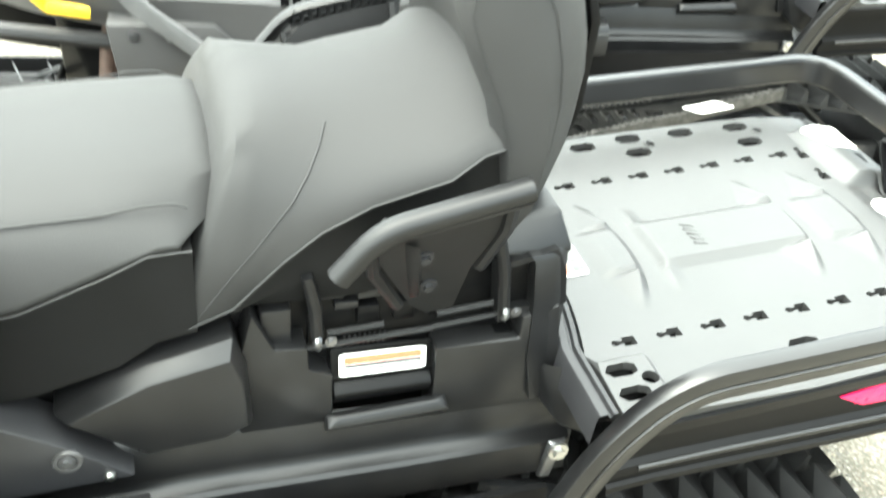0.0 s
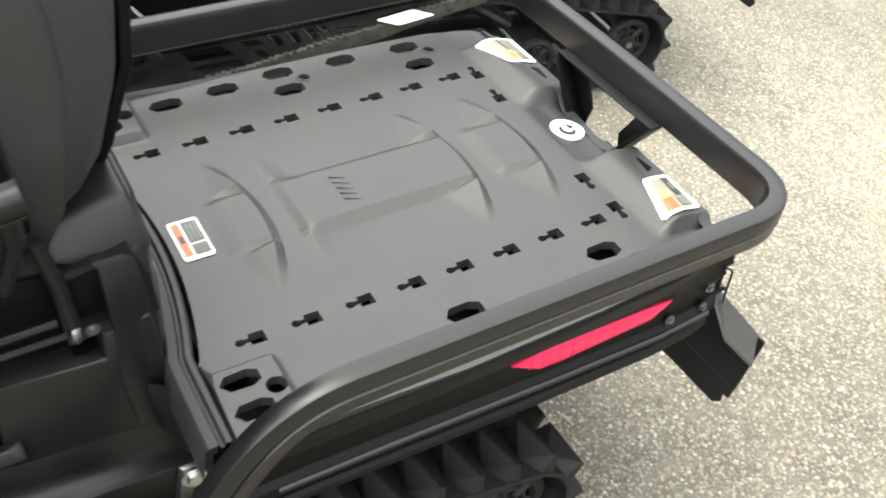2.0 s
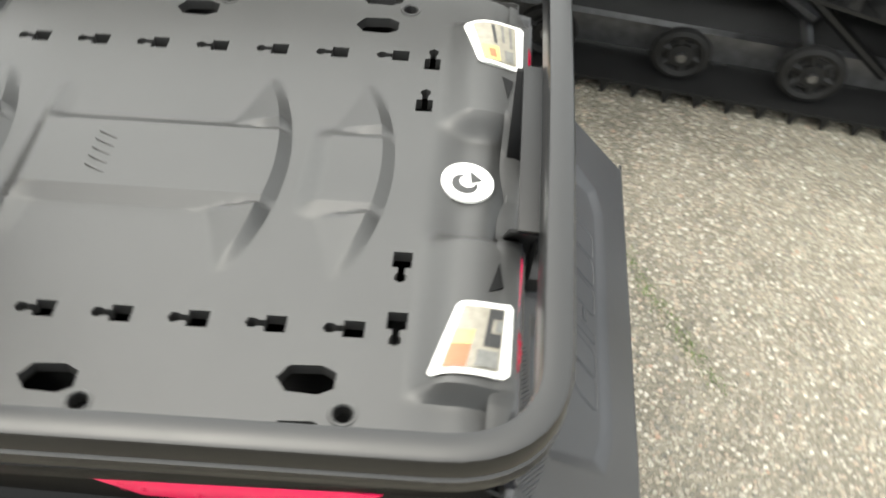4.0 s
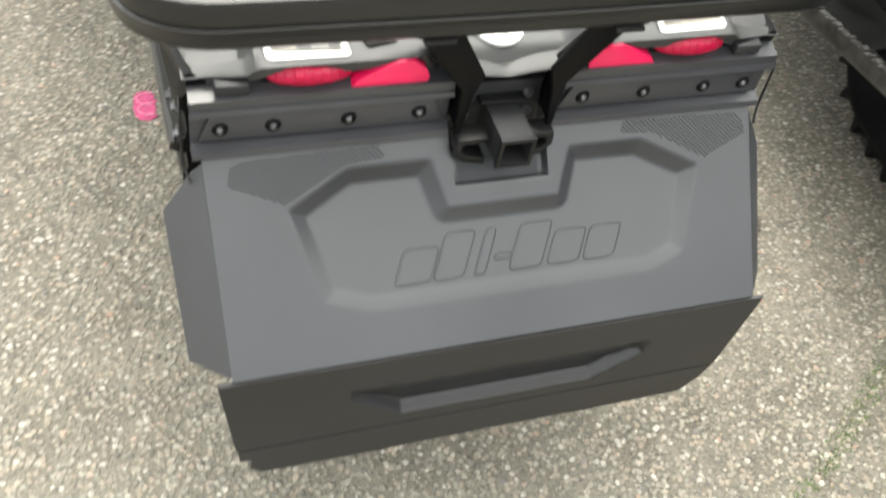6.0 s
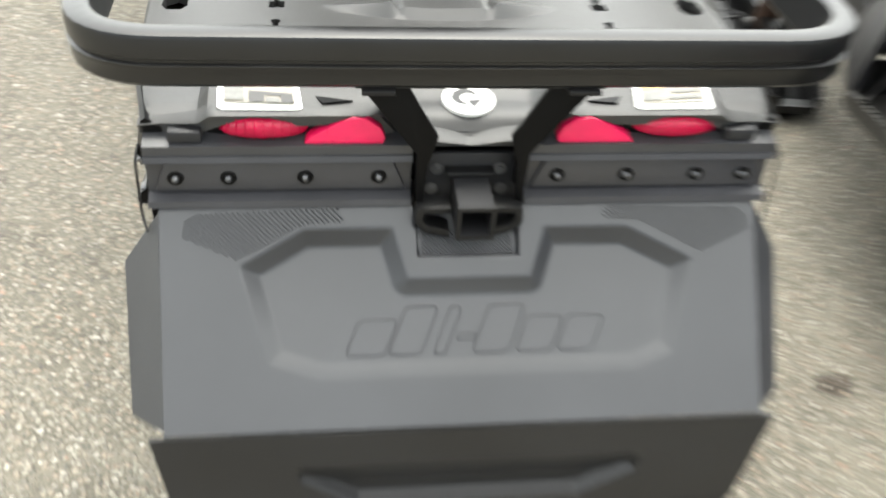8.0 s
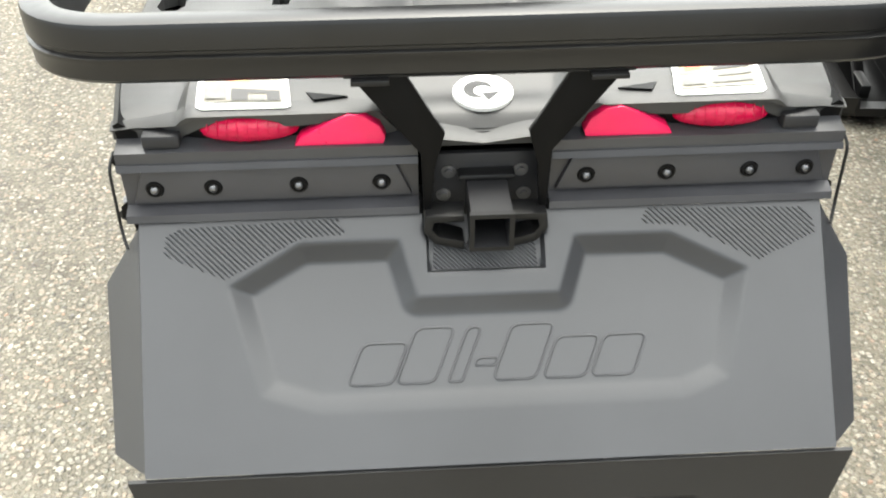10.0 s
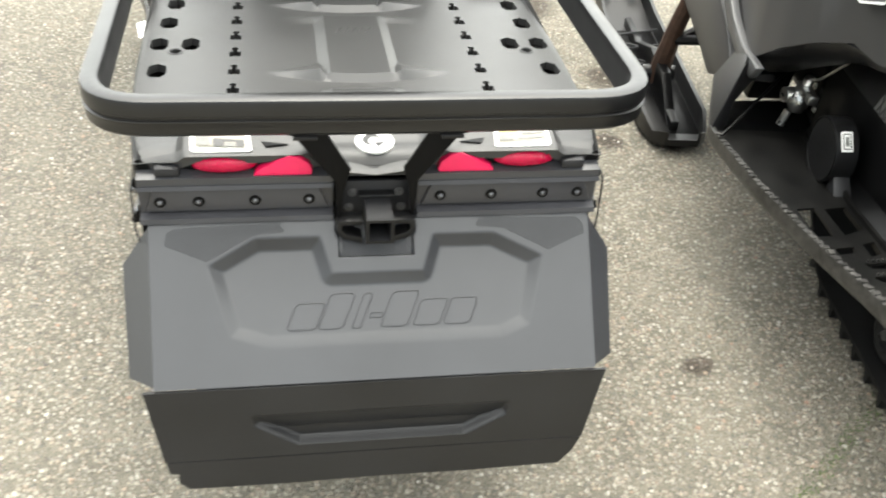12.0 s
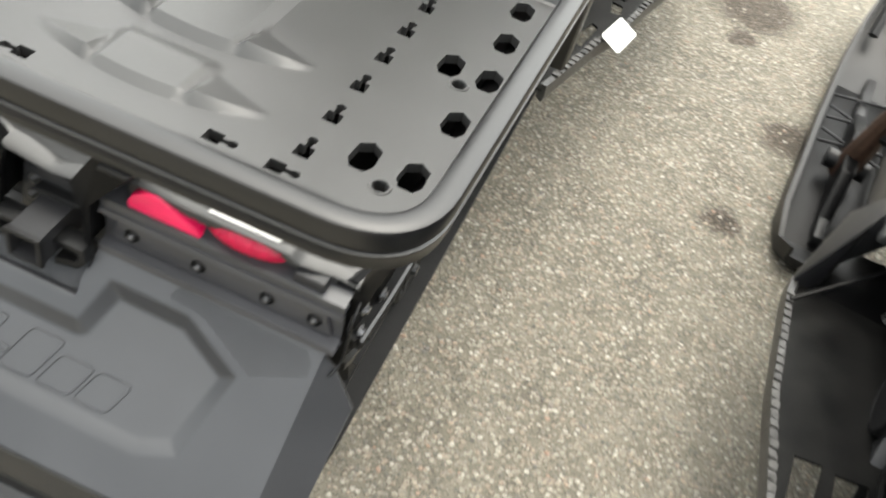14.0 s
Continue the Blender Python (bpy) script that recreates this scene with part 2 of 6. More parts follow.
def join(bm, b):
    """Adds the bmesh b to bm."""
    if bm is None:
        return b
    me = bpy.data.meshes.new("join")
    b.to_mesh(me)
    b.free()
    bm.from_mesh(me)
    bpy.data.meshes.remove(me)
    return bm


def loft(rings, closed=True, cap=True, width=0.0, bm=None):
    """Skins rings of equally many points."""
    b = bmesh.new()
    vs = [[b.verts.new(p) for p in r] for r in rings]
    k = len(rings[0])
    for a, c in zip(vs, vs[1:]):
        for i in range(k if closed else k - 1):
            j = (i + 1) % k
            b.faces.new((a[i], a[j], c[j], c[i]))
    if cap and closed:
        b.faces.new(vs[0][::-1])
        b.faces.new(vs[-1])
    if width:
        bmesh.ops.recalc_face_normals(b, faces=b.faces)
        soften(b, width)
    return join(bm, b)


def prism(poly, axis, lo, hi, width=0.002, bm=None, shrink=1.0):
    """A polygon in the two other axes, pushed along axis from lo to hi; the far end may be smaller."""
    cx, cy = sum(p[0] for p in poly) / len(poly), sum(p[1] for p in poly) / len(poly)

    def at(p, v, s):
        q = [cx + (p[0] - cx) * s, cy + (p[1] - cy) * s]
        q.insert("xyz".index(axis), v)
        return Vector(q)
    return loft([[at(p, lo, 1) for p in poly], [at(p, hi, shrink) for p in poly]], width=width, bm=bm)


def tube(path, r, n=12, bm=None, cap=True):
    """A round bar along a path; r may be one radius or one for each point."""
    pts = [Vector(p) for p in path]
    rings, side = [], None
    for i, p in enumerate(pts):
        d = (pts[min(i + 1, len(pts) - 1)] - pts[max(i - 1, 0)]).normalized()
        if side is None:
            side = d.orthogonal().normalized()
        side = (side - d * side.dot(d)).normalized()
        up = d.cross(side)
        rad = r[i] if isinstance(r, (list, tuple)) else r
        rings.append([p + rad * (math.cos(a) * side + math.sin(a) * up) for a in [2 * math.pi * j / n for j in range(n)]])
    return loft(rings, cap=cap, bm=bm)


def rounded(pts, radius, steps=5):
    """A polyline whose corners are rounded."""
    pts = [Vector(p) for p in pts]
    out = [pts[0]]
    for a, b, c in zip(pts, pts[1:], pts[2:]):
        u, v = (a - b), (c - b)
        r = min(radius, u.length * 0.49, v.length * 0.49)
        p, q = b + u.normalized() * r, b + v.normalized() * r
        for k in range(steps + 1):
            t = k / steps
            out.append(p.lerp(b, t).lerp(b.lerp(q, t), t))
    out.append(pts[-1])
    return out


def cylinder(p, q, r, n=16, width=0.0, bm=None):
    b = tube([p, q], r, n)
    if width:
        soften(b, width, angle=60)
    return join(bm, b)


def ball(c, r, flat=1.0, bm=None, n=10):
    b = bmesh.new()
    bmesh.ops.create_uvsphere(b, u_segments=n, v_segments=max(4, n // 2), radius=r)
    for v in b.verts:
        v.co = Vector((v.co.x, v.co.y, v.co.z * flat)) + Vector(c)
    return join(bm, b)


def torus(c, axis, R, r, n=32, k=8, bm=None):
    c, axis = Vector(c), Vector(axis).normalized()
    u = axis.orthogonal().normalized()
    w = axis.cross(u)
    b = bmesh.new()
    vs = [[b.verts.new(c + (u * math.cos(A) + w * math.sin(A)) * (R + r * math.cos(B)) + axis * r * math.sin(B)) for B in [2 * math.pi * j / k for j in range(k)]]
          for A in [2 * math.pi * i / n for i in range(n)]]
    for i in range(n):
        for j in range(k):
            b.faces.new((vs[i][j], vs[(i + 1) % n][j], vs[(i + 1) % n][(j + 1) % k], vs[i][(j + 1) % k]))
    return join(bm, b)


def hull(points, width=0.0, bm=None):
    b = bmesh.new()
    for p in points:
        b.verts.new(p)
    got = bmesh.ops.convex_hull(b, input=b.verts)
    bmesh.ops.delete(b, geom=[g for g in got["geom_interior"] if isinstance(g, bmesh.types.BMVert)], context="VERTS")
    bmesh.ops.dissolve_limit(b, angle_limit=0.02, verts=b.verts, edges=b.edges)
    soften(b, width, angle=20)
    return join(bm, b)


def inside(poly, x, y):
    """Which of the points x, y lie in the polygon."""
    got = np.zeros(np.shape(x), bool)
    for (x0, y0), (x1, y1) in zip(poly, poly[1:] + poly[:1]):
        hit = ((y0 > y) != (y1 > y)) & (x < (x1 - x0) * (y - y0) / (y1 - y0 + 1e-12) + x0)
        got ^= hit
    return got


def depth_in(poly, x, y):
    """How far inside the polygon points lie (negative outside)."""
    best = np.full(np.shape(x), 9.0)
    for (x0, y0), (x1, y1) in zip(poly, poly[1:] + poly[:1]):
        dx, dy = x1 - x0, y1 - y0
        t = np.clip(((x - x0) * dx + (y - y0) * dy) / (dx * dx + dy * dy + 1e-12), 0, 1)
        best = np.minimum(best, np.hypot(x - x0 - t * dx, y - y0 - t * dy))
    return np.where(inside(poly, x, y), best, -best)


def step(a, b, v):
    t = np.clip((v - a) / (b - a), 0, 1)
    return t * t * (3 - 2 * t)


def sheet(outline, holes, grid, lift, thick, creases=()):
    """A moulded sheet over a plan outline with holes cut through it: lift(x, y) is the height, thick its depth. Returns a bmesh."""
    from mathutils.geometry import delaunay_2d_cdt
    pts, edges = [], []
    for loop in [outline] + holes:
        k = len(pts)
        pts += [Vector(p) for p in loop]
        edges += [(k + i, k + (i + 1) % len(loop)) for i in range(len(loop))]
    xs, ys = [p[0] for p in outline], [p[1] for p in outline]
    gx, gy = np.meshgrid(np.arange(min(xs) + grid / 2, max(xs), grid), np.arange(min(ys) + grid / 2, max(ys), grid))
    gx, gy = gx.ravel(), gy.ravel()
    keep = depth_in(outline, gx, gy) > grid * 0.4
    for hl in holes:
        keep &= depth_in(hl, gx, gy) < -grid * 0.4
    for line in creases:
        k = len(pts)
        pts += [Vector(p) for p in line]
        edges += [(k + i, k + i + 1) for i in range(len(line) - 1)]
        for (x0, y0), (x1, y1) in zip(line, line[1:]):
            dx, dy = x1 - x0, y1 - y0
            s = np.clip(((gx - x0) * dx + (gy - y0) * dy) / (dx * dx + dy * dy), 0, 1)
            keep &= np.hypot(gx - x0 - s * dx, gy - y0 - s * dy) > grid * 0.45
    pts += [Vector((float(a), float(c))) for a, c in zip(gx[keep], gy[keep])]
    co, _, fs, *_ = delaunay_2d_cdt(pts, edges, [], 0, 1e-6)
    P = np.array([(p.x, p.y) for p in co])
    tri = np.array([f for f in fs if len(f) == 3])
    mid = P[tri].mean(1)
    ok = inside(outline, mid[:, 0], mid[:, 1])
    for hl in holes:
        ok &= ~inside(hl, mid[:, 0], mid[:, 1])
    z = lift(P[:, 0], P[:, 1])
    b = bmesh.new()
    top = [b.verts.new((p[0], p[1], h)) for p, h in zip(P, z)]
    for f in tri[ok]:
        b.faces.new([top[i] for i in f])
    for v in [v for v in b.verts if not v.link_faces]:
        b.verts.remove(v)
    rim = [e for e in b.edges if len(e.link_faces) == 1]
    got = bmesh.ops.extrude_edge_only(b, edges=rim)
    for v in [g for g in got["geom"] if isinstance(g, bmesh.types.BMVert)]:
        v.co.z -= thick
    return b


def mirror(bm):
    """The bmesh mirrored in x."""
    b = bm.copy()
    for v in b.verts:
        v.co.x = -v.co.x
    bmesh.ops.reverse_faces(b, faces=b.faces)
    return b


def both(name, make, mat, parent, label="", sharp=35):
    """A part on the left side of the machine and its mirror on the right."""
    b = make()
    c = mirror(b)
    return part(name, b, mat, parent, label, sharp=sharp), part(name, c, mat, parent, label, sharp=sharp)


def bolt(c, axis, r, parent, mat=DARKSTEEL, name="bolt"):
    c, axis = Vector(c), Vector(axis).normalized()
    b = cylinder(c, c + axis * r * 0.35, r * 1.35, 14)
    b = cylinder(c + axis * r * 0.3, c + axis * r * 0.95, r * 0.8, 6, bm=b)
    return part(name, b, mat, parent)


def decal(corners, mat, parent, name, label="", lift=0.0012, thick=0.0008):
    """A thin sticker on a four-cornered patch (corners in order), given normal by the corners. Returns the object and a mapper."""
    a, b_, c, d = [Vector(p) for p in corners]
    nrm = (b_ - a).cross(d - a).normalized()

    def at(u, v, h=0.0):
        return (a.lerp(b_, u)).lerp(d.lerp(c, u), v) + nrm * (lift + h)
    return at, nrm


def sticker(corners, parent, rows, name="warning_label", label="white warning label with orange and black print", n=6, lift=0.0015, drape=None):
    """A label with rounded corners and printed blocks: rows of (u0, v0, u1, v1, material). drape: the height of the surface that it clings to."""
    flat, _ = decal(corners, WHITE, parent, name, lift=lift)

    def at(u, v, h=0.0):
        p = flat(u, v, h)
        if drape is not None:
            p.z = float(drape(np.array(p.x), np.array(p.y))) + lift + h
        return p

    def patch(u0, v0, u1, v1, h, r=0.0):
        b = bmesh.new()
        rim = [(u0 + r, v0), (u1 - r, v0), (u1, v0 + r), (u1, v1 - r), (u1 - r, v1), (u0 + r, v1), (u0, v1 - r), (u0, v0 + r)] if r else None
        if r:
            # three strips across, so that the label follows a bent patch
            cols = [(u0, v0 + r, v1 - r), (u0 + r, v0, v1)] + [(u0 + r + (u1 - u0 - 2 * r) * i / n, v0, v1) for i in range(1, n)] + [(u1 - r, v0, v1), (u1, v0 + r, v1 - r)]
            grid = [[b.verts.new(at(u, p + (q - p) * k / 6, h)) for k in range(7)] for u, p, q in cols]
            for one, two in zip(grid, grid[1:]):
                for k in range(6):
                    b.faces.new((one[k], two[k], two[k + 1], one[k + 1]))
            low = [b.verts.new(at(u, v, h - 0.001)) for u, v in rim]
            edge = [b.verts.new(at(u, v, h)) for u, v in rim]
            for i in range(8):
                b.faces.new((edge[i], low[i], low[(i + 1) % 8], edge[(i + 1) % 8]))
            return b
        vs = [[b.verts.new(at(u0 + (u1 - u0) * i / n, v0 + (v1 - v0) * k / 5, h)) for i in range(n + 1)] for k in range(6)]
        for low, top in zip(vs, vs[1:]):
            for i in range(n):
                b.faces.new((low[i], low[i + 1], top[i + 1], top[i]))
        return b
    base = part(name, patch(0, 0, 1, 1, 0.0, 0.06), WHITE, parent, label, smooth=False)
    for k, (u0, v0, u1, v1, m) in enumerate(rows):
        part("print_block", patch(u0, v0, u1, v1, 0.0012 + 0.0002 * k), m, base, smooth=False)
    return base


# ---- ground ----
def ground():
    b = bmesh.new()
    rings = [1.5, 3, 6, 12, 30, 80, 250, 900]
    n = 48
    last = [b.verts.new((0, 0, 0))]
    for r in rings:
        ring = [b.verts.new((r * math.cos(2 * math.pi * i / n), r * math.sin(2 * math.pi * i / n), 0)) for i in range(n)]
        for i in range(n):
            j = (i + 1) % n
            b.faces.new((last[0], ring[i], ring[j]) if len(last) == 1 else (last[i], ring[i], ring[j], last[j]))
        last = ring
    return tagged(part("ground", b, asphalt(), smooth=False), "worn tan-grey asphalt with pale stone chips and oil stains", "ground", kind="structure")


def stone_chips():
    """Stones that stand a little proud of the binder, joined."""
    rng = np.random.default_rng(4)
    verts, faces = [], []
    for k in range(15000):
        x, y = rng.uniform(-1.2, 1.5), rng.uniform(-2.3, 2.2)
        if k > 9000:
            x, y = rng.uniform(-0.9, 1.3), rng.uniform(-1.7, 0.6)
        r = 0.0016 + 0.0060 * rng.random() ** 2.4
        h, a = r * rng.uniform(0.15, 0.45), rng.uniform(0, 6.28)
        i = len(verts)
        for j in range(5):
            q = a + 1.2566 * j + rng.uniform(-0.3, 0.3)
            s = r * rng.uniform(0.65, 1.15)
            verts.append((x + s * math.cos(q), y + s * math.sin(q), -0.0008))
        for j in range(5):
            verts.append((x + (verts[i + j][0] - x) * 0.6, y + (verts[i + j][1] - y) * 0.6, h))
        faces.append([i + 5 + j for j in range(5)])
        faces += [(i + j, i + (j + 1) % 5, i + 5 + (j + 1) % 5, i + 5 + j) for j in range(5)]
    me = bpy.data.meshes.new("stone_chips")
    me.from_pydata(verts, [], faces)
    me.materials.append(chip_material())
    return tagged(new("stone_chips", me), "pale and brown stone chips set in worn asphalt", "gravel", kind="stuff")


def moss():
    """Thin green growth along a crack in the asphalt."""
    rng = np.random.default_rng(9)
    path = rounded([(1.25, -0.52, 0), (1.0, -0.71, 0), (0.82, -0.86, 0), (0.63, -1.0, 0), (0.46, -1.08, 0), (0.25, -1.2, 0)], 0.08)
    verts, faces = [], []
    for a, b in zip(path, path[1:]):
        for k in range(int((b - a).length * 1500)):
            p = a.lerp(b, rng.random()) + Vector((rng.normal(0, 0.011), rng.normal(0, 0.011), 0))
            q, r, h = rng.uniform(0, 6.28), rng.uniform(0.001, 0.0028), rng.uniform(0.001, 0.005)
            i = len(verts)
            lean = Vector((math.cos(q), math.sin(q), 0)) * h
            verts += [p + Vector((-math.sin(q), math.cos(q), 0)) * r, p - Vector((-math.sin(q), math.cos(q), 0)) * r, p + lean + Vector((0, 0, h))]
            faces.append((i, i + 1, i + 2))
    me = bpy.data.meshes.new("moss")
    me.from_pydata([tuple(v) for v in verts], [], faces)
    me.materials.append(material("dry_moss", (0.085, 0.115, 0.04), 0.9, var=0.4, scale=50))
    tagged(new("moss", me), "dry green moss along a crack in the asphalt", "moss", kind="stuff")


ground()
stone_chips()
moss()


# ---- the snowmobile: y ahead, x to its right, standing at the origin ----
# crown panels on the deck: front edge, run of its face, rear arc at the middle, height
PANELS = ((-0.100, 0.045, -0.178, 0.010), (-0.210, 0.020, -0.491, 0.011), (-0.515, 0.030, -0.604, 0.008))


def deck_z(x, y):
    """Height of the cargo deck's top."""
    ax = np.abs(x)
    z = 0.660 - 0.0655 * y
    # raised corner pads at the front
    z = z + 0.0145 * step(0.236, 0.248, ax) * step(-0.100, -0.088, y)
    # low crown panels with strap channels between them
    for front, face, arc, top in PANELS:
        end = arc + 1.6 * x * x
        body = step(front, front - face, y) * np.clip((y - end + 0.011) / 0.014, 0, 1)
        core = 1 - np.clip((ax - 0.049) / 0.018, 0, 1)
        reach = np.clip(1 - (ax - 0.067) / 0.080, 0, 1)
        wing = np.clip((ax - 0.049) / 0.018, 0, 1) * reach * np.clip(1 - (y - end) / (0.002 + 0.055 * reach), 0, 1) * 1.55
        z = z + top * body * np.maximum(core, wing)
    z = z + 0.006 * np.clip((ax - 0.049) / 0.018, 0, 1) * np.clip(1 - (ax - 0.067) / 0.055, 0, 1) * np.clip((-0.212 - y) / 0.010, 0, 1) * np.clip((y + 0.244) / 0.022, 0, 1)
    # rear humps over the lamps, and the dip between them
    back = step(-0.650, -0.695, y)
    hump = step(0.070, 0.098, ax) * (1 - step(0.264, 0.280, ax))
    z = z + back * (hump * 0.017 - (1 - hump) * np.where(ax > 0.2, 0.003, 0.010))
    z = z - 0.012 * (1 - step(0.07, 0.098, ax)) * step(-0.715, -0.745, y)
    z = z - 0.010 * step(-0.700, -0.752, y)
    z = z - 0.002 * step(0.350, 0.362, ax)
    return z


def hexagon(cx, cy, a=0.0265, b=0.0155):
    return [(cx, cy + a), (cx + b * 0.9, cy + a * 0.62), (cx + b, cy - a * 0.5), (cx + b * 0.55, cy - a), (cx - b * 0.55, cy - a), (cx - b, cy - a * 0.5), (cx - b * 0.9, cy + a * 0.62)]


def keyhole(cx, cy, turn=0.0):
    """A block with a neck and a knob, the knob to the front (turn in degrees)."""
    pts = [(-0.0095, -0.017), (0.0095, -0.017), (0.0095, 0.003), (0.0035, 0.003), (0.0035, 0.010), (0.0055, 0.013), (0.0055, 0.019), (0, 0.022),
           (-0.0055, 0.019), (-0.0055, 0.013), (-0.0035, 0.010), (-0.0035, 0.003), (-0.0095, 0.003)]
    c, s = math.cos(radians(turn)), math.sin(radians(turn))
    return [(cx + c * x - s * y, cy + s * x + c * y) for x, y in pts]


def disc(cx, cy, r, n=10):
    return [(cx + r * math.cos(2 * math.pi * i / n), cy + r * math.sin(2 * math.pi * i / n)) for i in range(n)]


def cargo_deck(root):
    front = [(x, -0.046 + 0.030 * min(1, (abs(x) / 0.21)) ** 2) for x in [-0.21 + 0.03 * i for i in range(15)]]
    left = [(-0.215, -0.012), (-0.346, -0.010), (-0.360, -0.025), (-0.360, -0.30), (-0.354, -0.50), (-0.346, -0.62), (-0.336, -0.68), (-0.328, -0.735), (-0.29, -0.742)]
    rear = [(-0.25, -0.747), (-0.17, -0.750), (-0.10, -0.745), (-0.075, -0.738), (0.075, -0.738), (0.10, -0.745), (0.17, -0.750), (0.25, -0.747)]
    right = [(0.29, -0.742), (0.328, -0.735), (0.336, -0.68), (0.346, -0.62), (0.354, -0.50), (0.360, -0.30), (0.360, -0.025), (0.346, -0.010), (0.215, -0.012)]
    outline = [(x, y) for x, y in front[::-1]] + left + rear + right
    holes = []
    for k in range(8):
        for sx in (-1, 1):
            holes.append(keyhole(sx * 0.204, -0.083 - 0.0730 * k))
    for sx in (-1, 1):
        holes += [keyhole(sx * 0.123, -0.637, -90 * sx), keyhole(sx * 0.198, -0.640, -90 * sx)]
        holes += [hexagon(sx * x, y) for x, y in ((0.279, -0.337), (0.331, -0.337), (0.262, -0.566), (0.320, -0.566), (0.326, -0.448), (0.322, -0.239), (0.316, -0.145))]
        holes += [hexagon(sx * 0.270, -0.042, 0.024, 0.0135), hexagon(sx * 0.317, -0.042, 0.024, 0.0135), disc(sx * 0.294, -0.077, 0.0125, 14)]
        holes += [disc(sx * 0.302, -0.373, 0.0095), disc(sx * 0.296, -0.604, 0.0095)]
    creases = []
    for front, face, arc, top in PANELS:
        for off in (-0.011, 0.003):
            creases.append([(-0.147 + 0.006 * i, arc + 1.6 * (-0.147 + 0.006 * i) ** 2 + off) for i in range(50)])
        for x in (-0.067, -0.049, 0.049, 0.067):
            creases.append([(x, front + 0.002 + (arc - front) * i / 16) for i in range(17)])
        creases += [[(-0.067 + 0.0067 * i, front - k) for i in range(21)] for k in (0.0, face)]
    deck = part("cargo_deck", sheet(outline, holes, 0.0042, deck_z, 0.014, creases), DECK, root, "dark grey moulded cargo deck with slots", sharp=28)
    for sx in (-1, 1):
        for x, y in ((0.302, -0.373), (0.296, -0.604)):
            z = float(deck_z(np.array(sx * x), np.array(y)))
            part("rivet", torus((sx * x, y, z), (0, 0, 1), 0.011, 0.0022, 16, 6), DECK, deck)
    # moulded mark in the middle, as plain slanted bars
    for i in range(5):
        x, y = 0.026 - 0.013 * i, -0.302
        z = float(deck_z(np.array(x), np.array(y)))
        part("moulded_bar", hull([Vector((x + a + k * 0.005, y + k * 0.011, z + h)) for a in (-0.0018, 0.0018) for k in (-1, 1) for h in (-0.002, 0.0014)], 0.0006), DECK, deck)
    zf = lambda x, y: (x, y, float(deck_z(np.array(x), np.array(y))))
    sticker([zf(0.040, -0.056), zf(-0.042, -0.056), zf(-0.042, -0.098), zf(0.040, -0.098)], root,
            [(0.08, 0.10, 0.92, 0.34, ORANGE), (0.08, 0.42, 0.62, 0.92, LABELGREY), (0.67, 0.42, 0.92, 0.92, LABELGREY), (0.40, 0.14, 0.60, 0.30, BLACKPRINT), (0.14, 0.52, 0.56, 0.57, GREYPRINT), (0.14, 0.66, 0.52, 0.71, GREYPRINT), (0.14, 0.79, 0.56, 0.84, GREYPRINT)], lift=0.0018)
    for sx in (-1, 1):
        c = [zf(sx * 0.258, -0.671), zf(sx * 0.177, -0.694), zf(sx * 0.171, -0.746), zf(sx * 0.255, -0.745)]
        rows = [(0.08, 0.14, 0.92, 0.86, PALEPRINT), (0.62, 0.16, 0.92, 0.44, ORANGE), (0.42, 0.16, 0.62, 0.44, SAND), (0.10, 0.60, 0.62, 0.68, BLACKPRINT), (0.10, 0.68, 0.24, 0.84, BLACKPRINT), (0.44, 0.68, 0.62, 0.84, BLACKPRINT), (0.26, 0.74, 0.42, 0.84, GREYPRINT), (0.68, 0.54, 0.90, 0.82, GREYPRINT)]
        if sx > 0:
            c = [c[1], c[0], c[3], c[2]]
            rows = [(0.07, 0.14, 0.93, 0.86, PALEPRINT), (0.60, 0.18, 0.92, 0.52, SAND), (0.68, 0.30, 0.86, 0.44, ORANGE), (0.12, 0.44, 0.54, 0.50, BLACKPRINT), (0.12, 0.60, 0.50, 0.65, GREYPRINT), (0.12, 0.74, 0.58, 0.79, GREYPRINT), (0.66, 0.62, 0.90, 0.80, GREYPRINT)]
        sticker([Vector(p) + Vector((0, 0, 0.001)) for p in (c[1], c[0], c[3], c[2])][::1], root, rows, n=10, lift=0.0028, drape=deck_z)
    # round badge on the panel between the humps
    tilt = pose(0.003, -0.694, float(deck_z(np.array(0.0), np.array(-0.694))) + 0.004, 4.5, 0, 0)
    b = cylinder((0, 0, -0.003), (0, 0, 0.001), 0.0285, 32)
    bmesh.ops.transform(b, matrix=tilt, verts=b.verts)
    badge = part("round_badge", b, WHITE, root, "round white badge with a dark crescent")
    b = bmesh.new()
    ring = []
    for i in range(15):
        a = radians(20 + 250 * i / 14)
        r0, r1 = 0.009, 0.009 + 0.010 * math.sin(math.pi * i / 14)
        ring.append([b.verts.new((r * math.cos(a), r * math.sin(a), 0.0016)) for r in (r0, r1)])
    for p, q in zip(ring, ring[1:]):
        b.faces.new((p[0], p[1], q[1], q[0]))
    b.faces.new([b.verts.new(p) for p in ((-0.002, -0.004, 0.0016), (0.016, -0.002, 0.0016), (0.004, -0.016, 0.0016))])
    bmesh.ops.transform(b, matrix=tilt, verts=b.verts)
    part("crescent", b, BLACKPRINT, badge, smooth=False)
    return deck


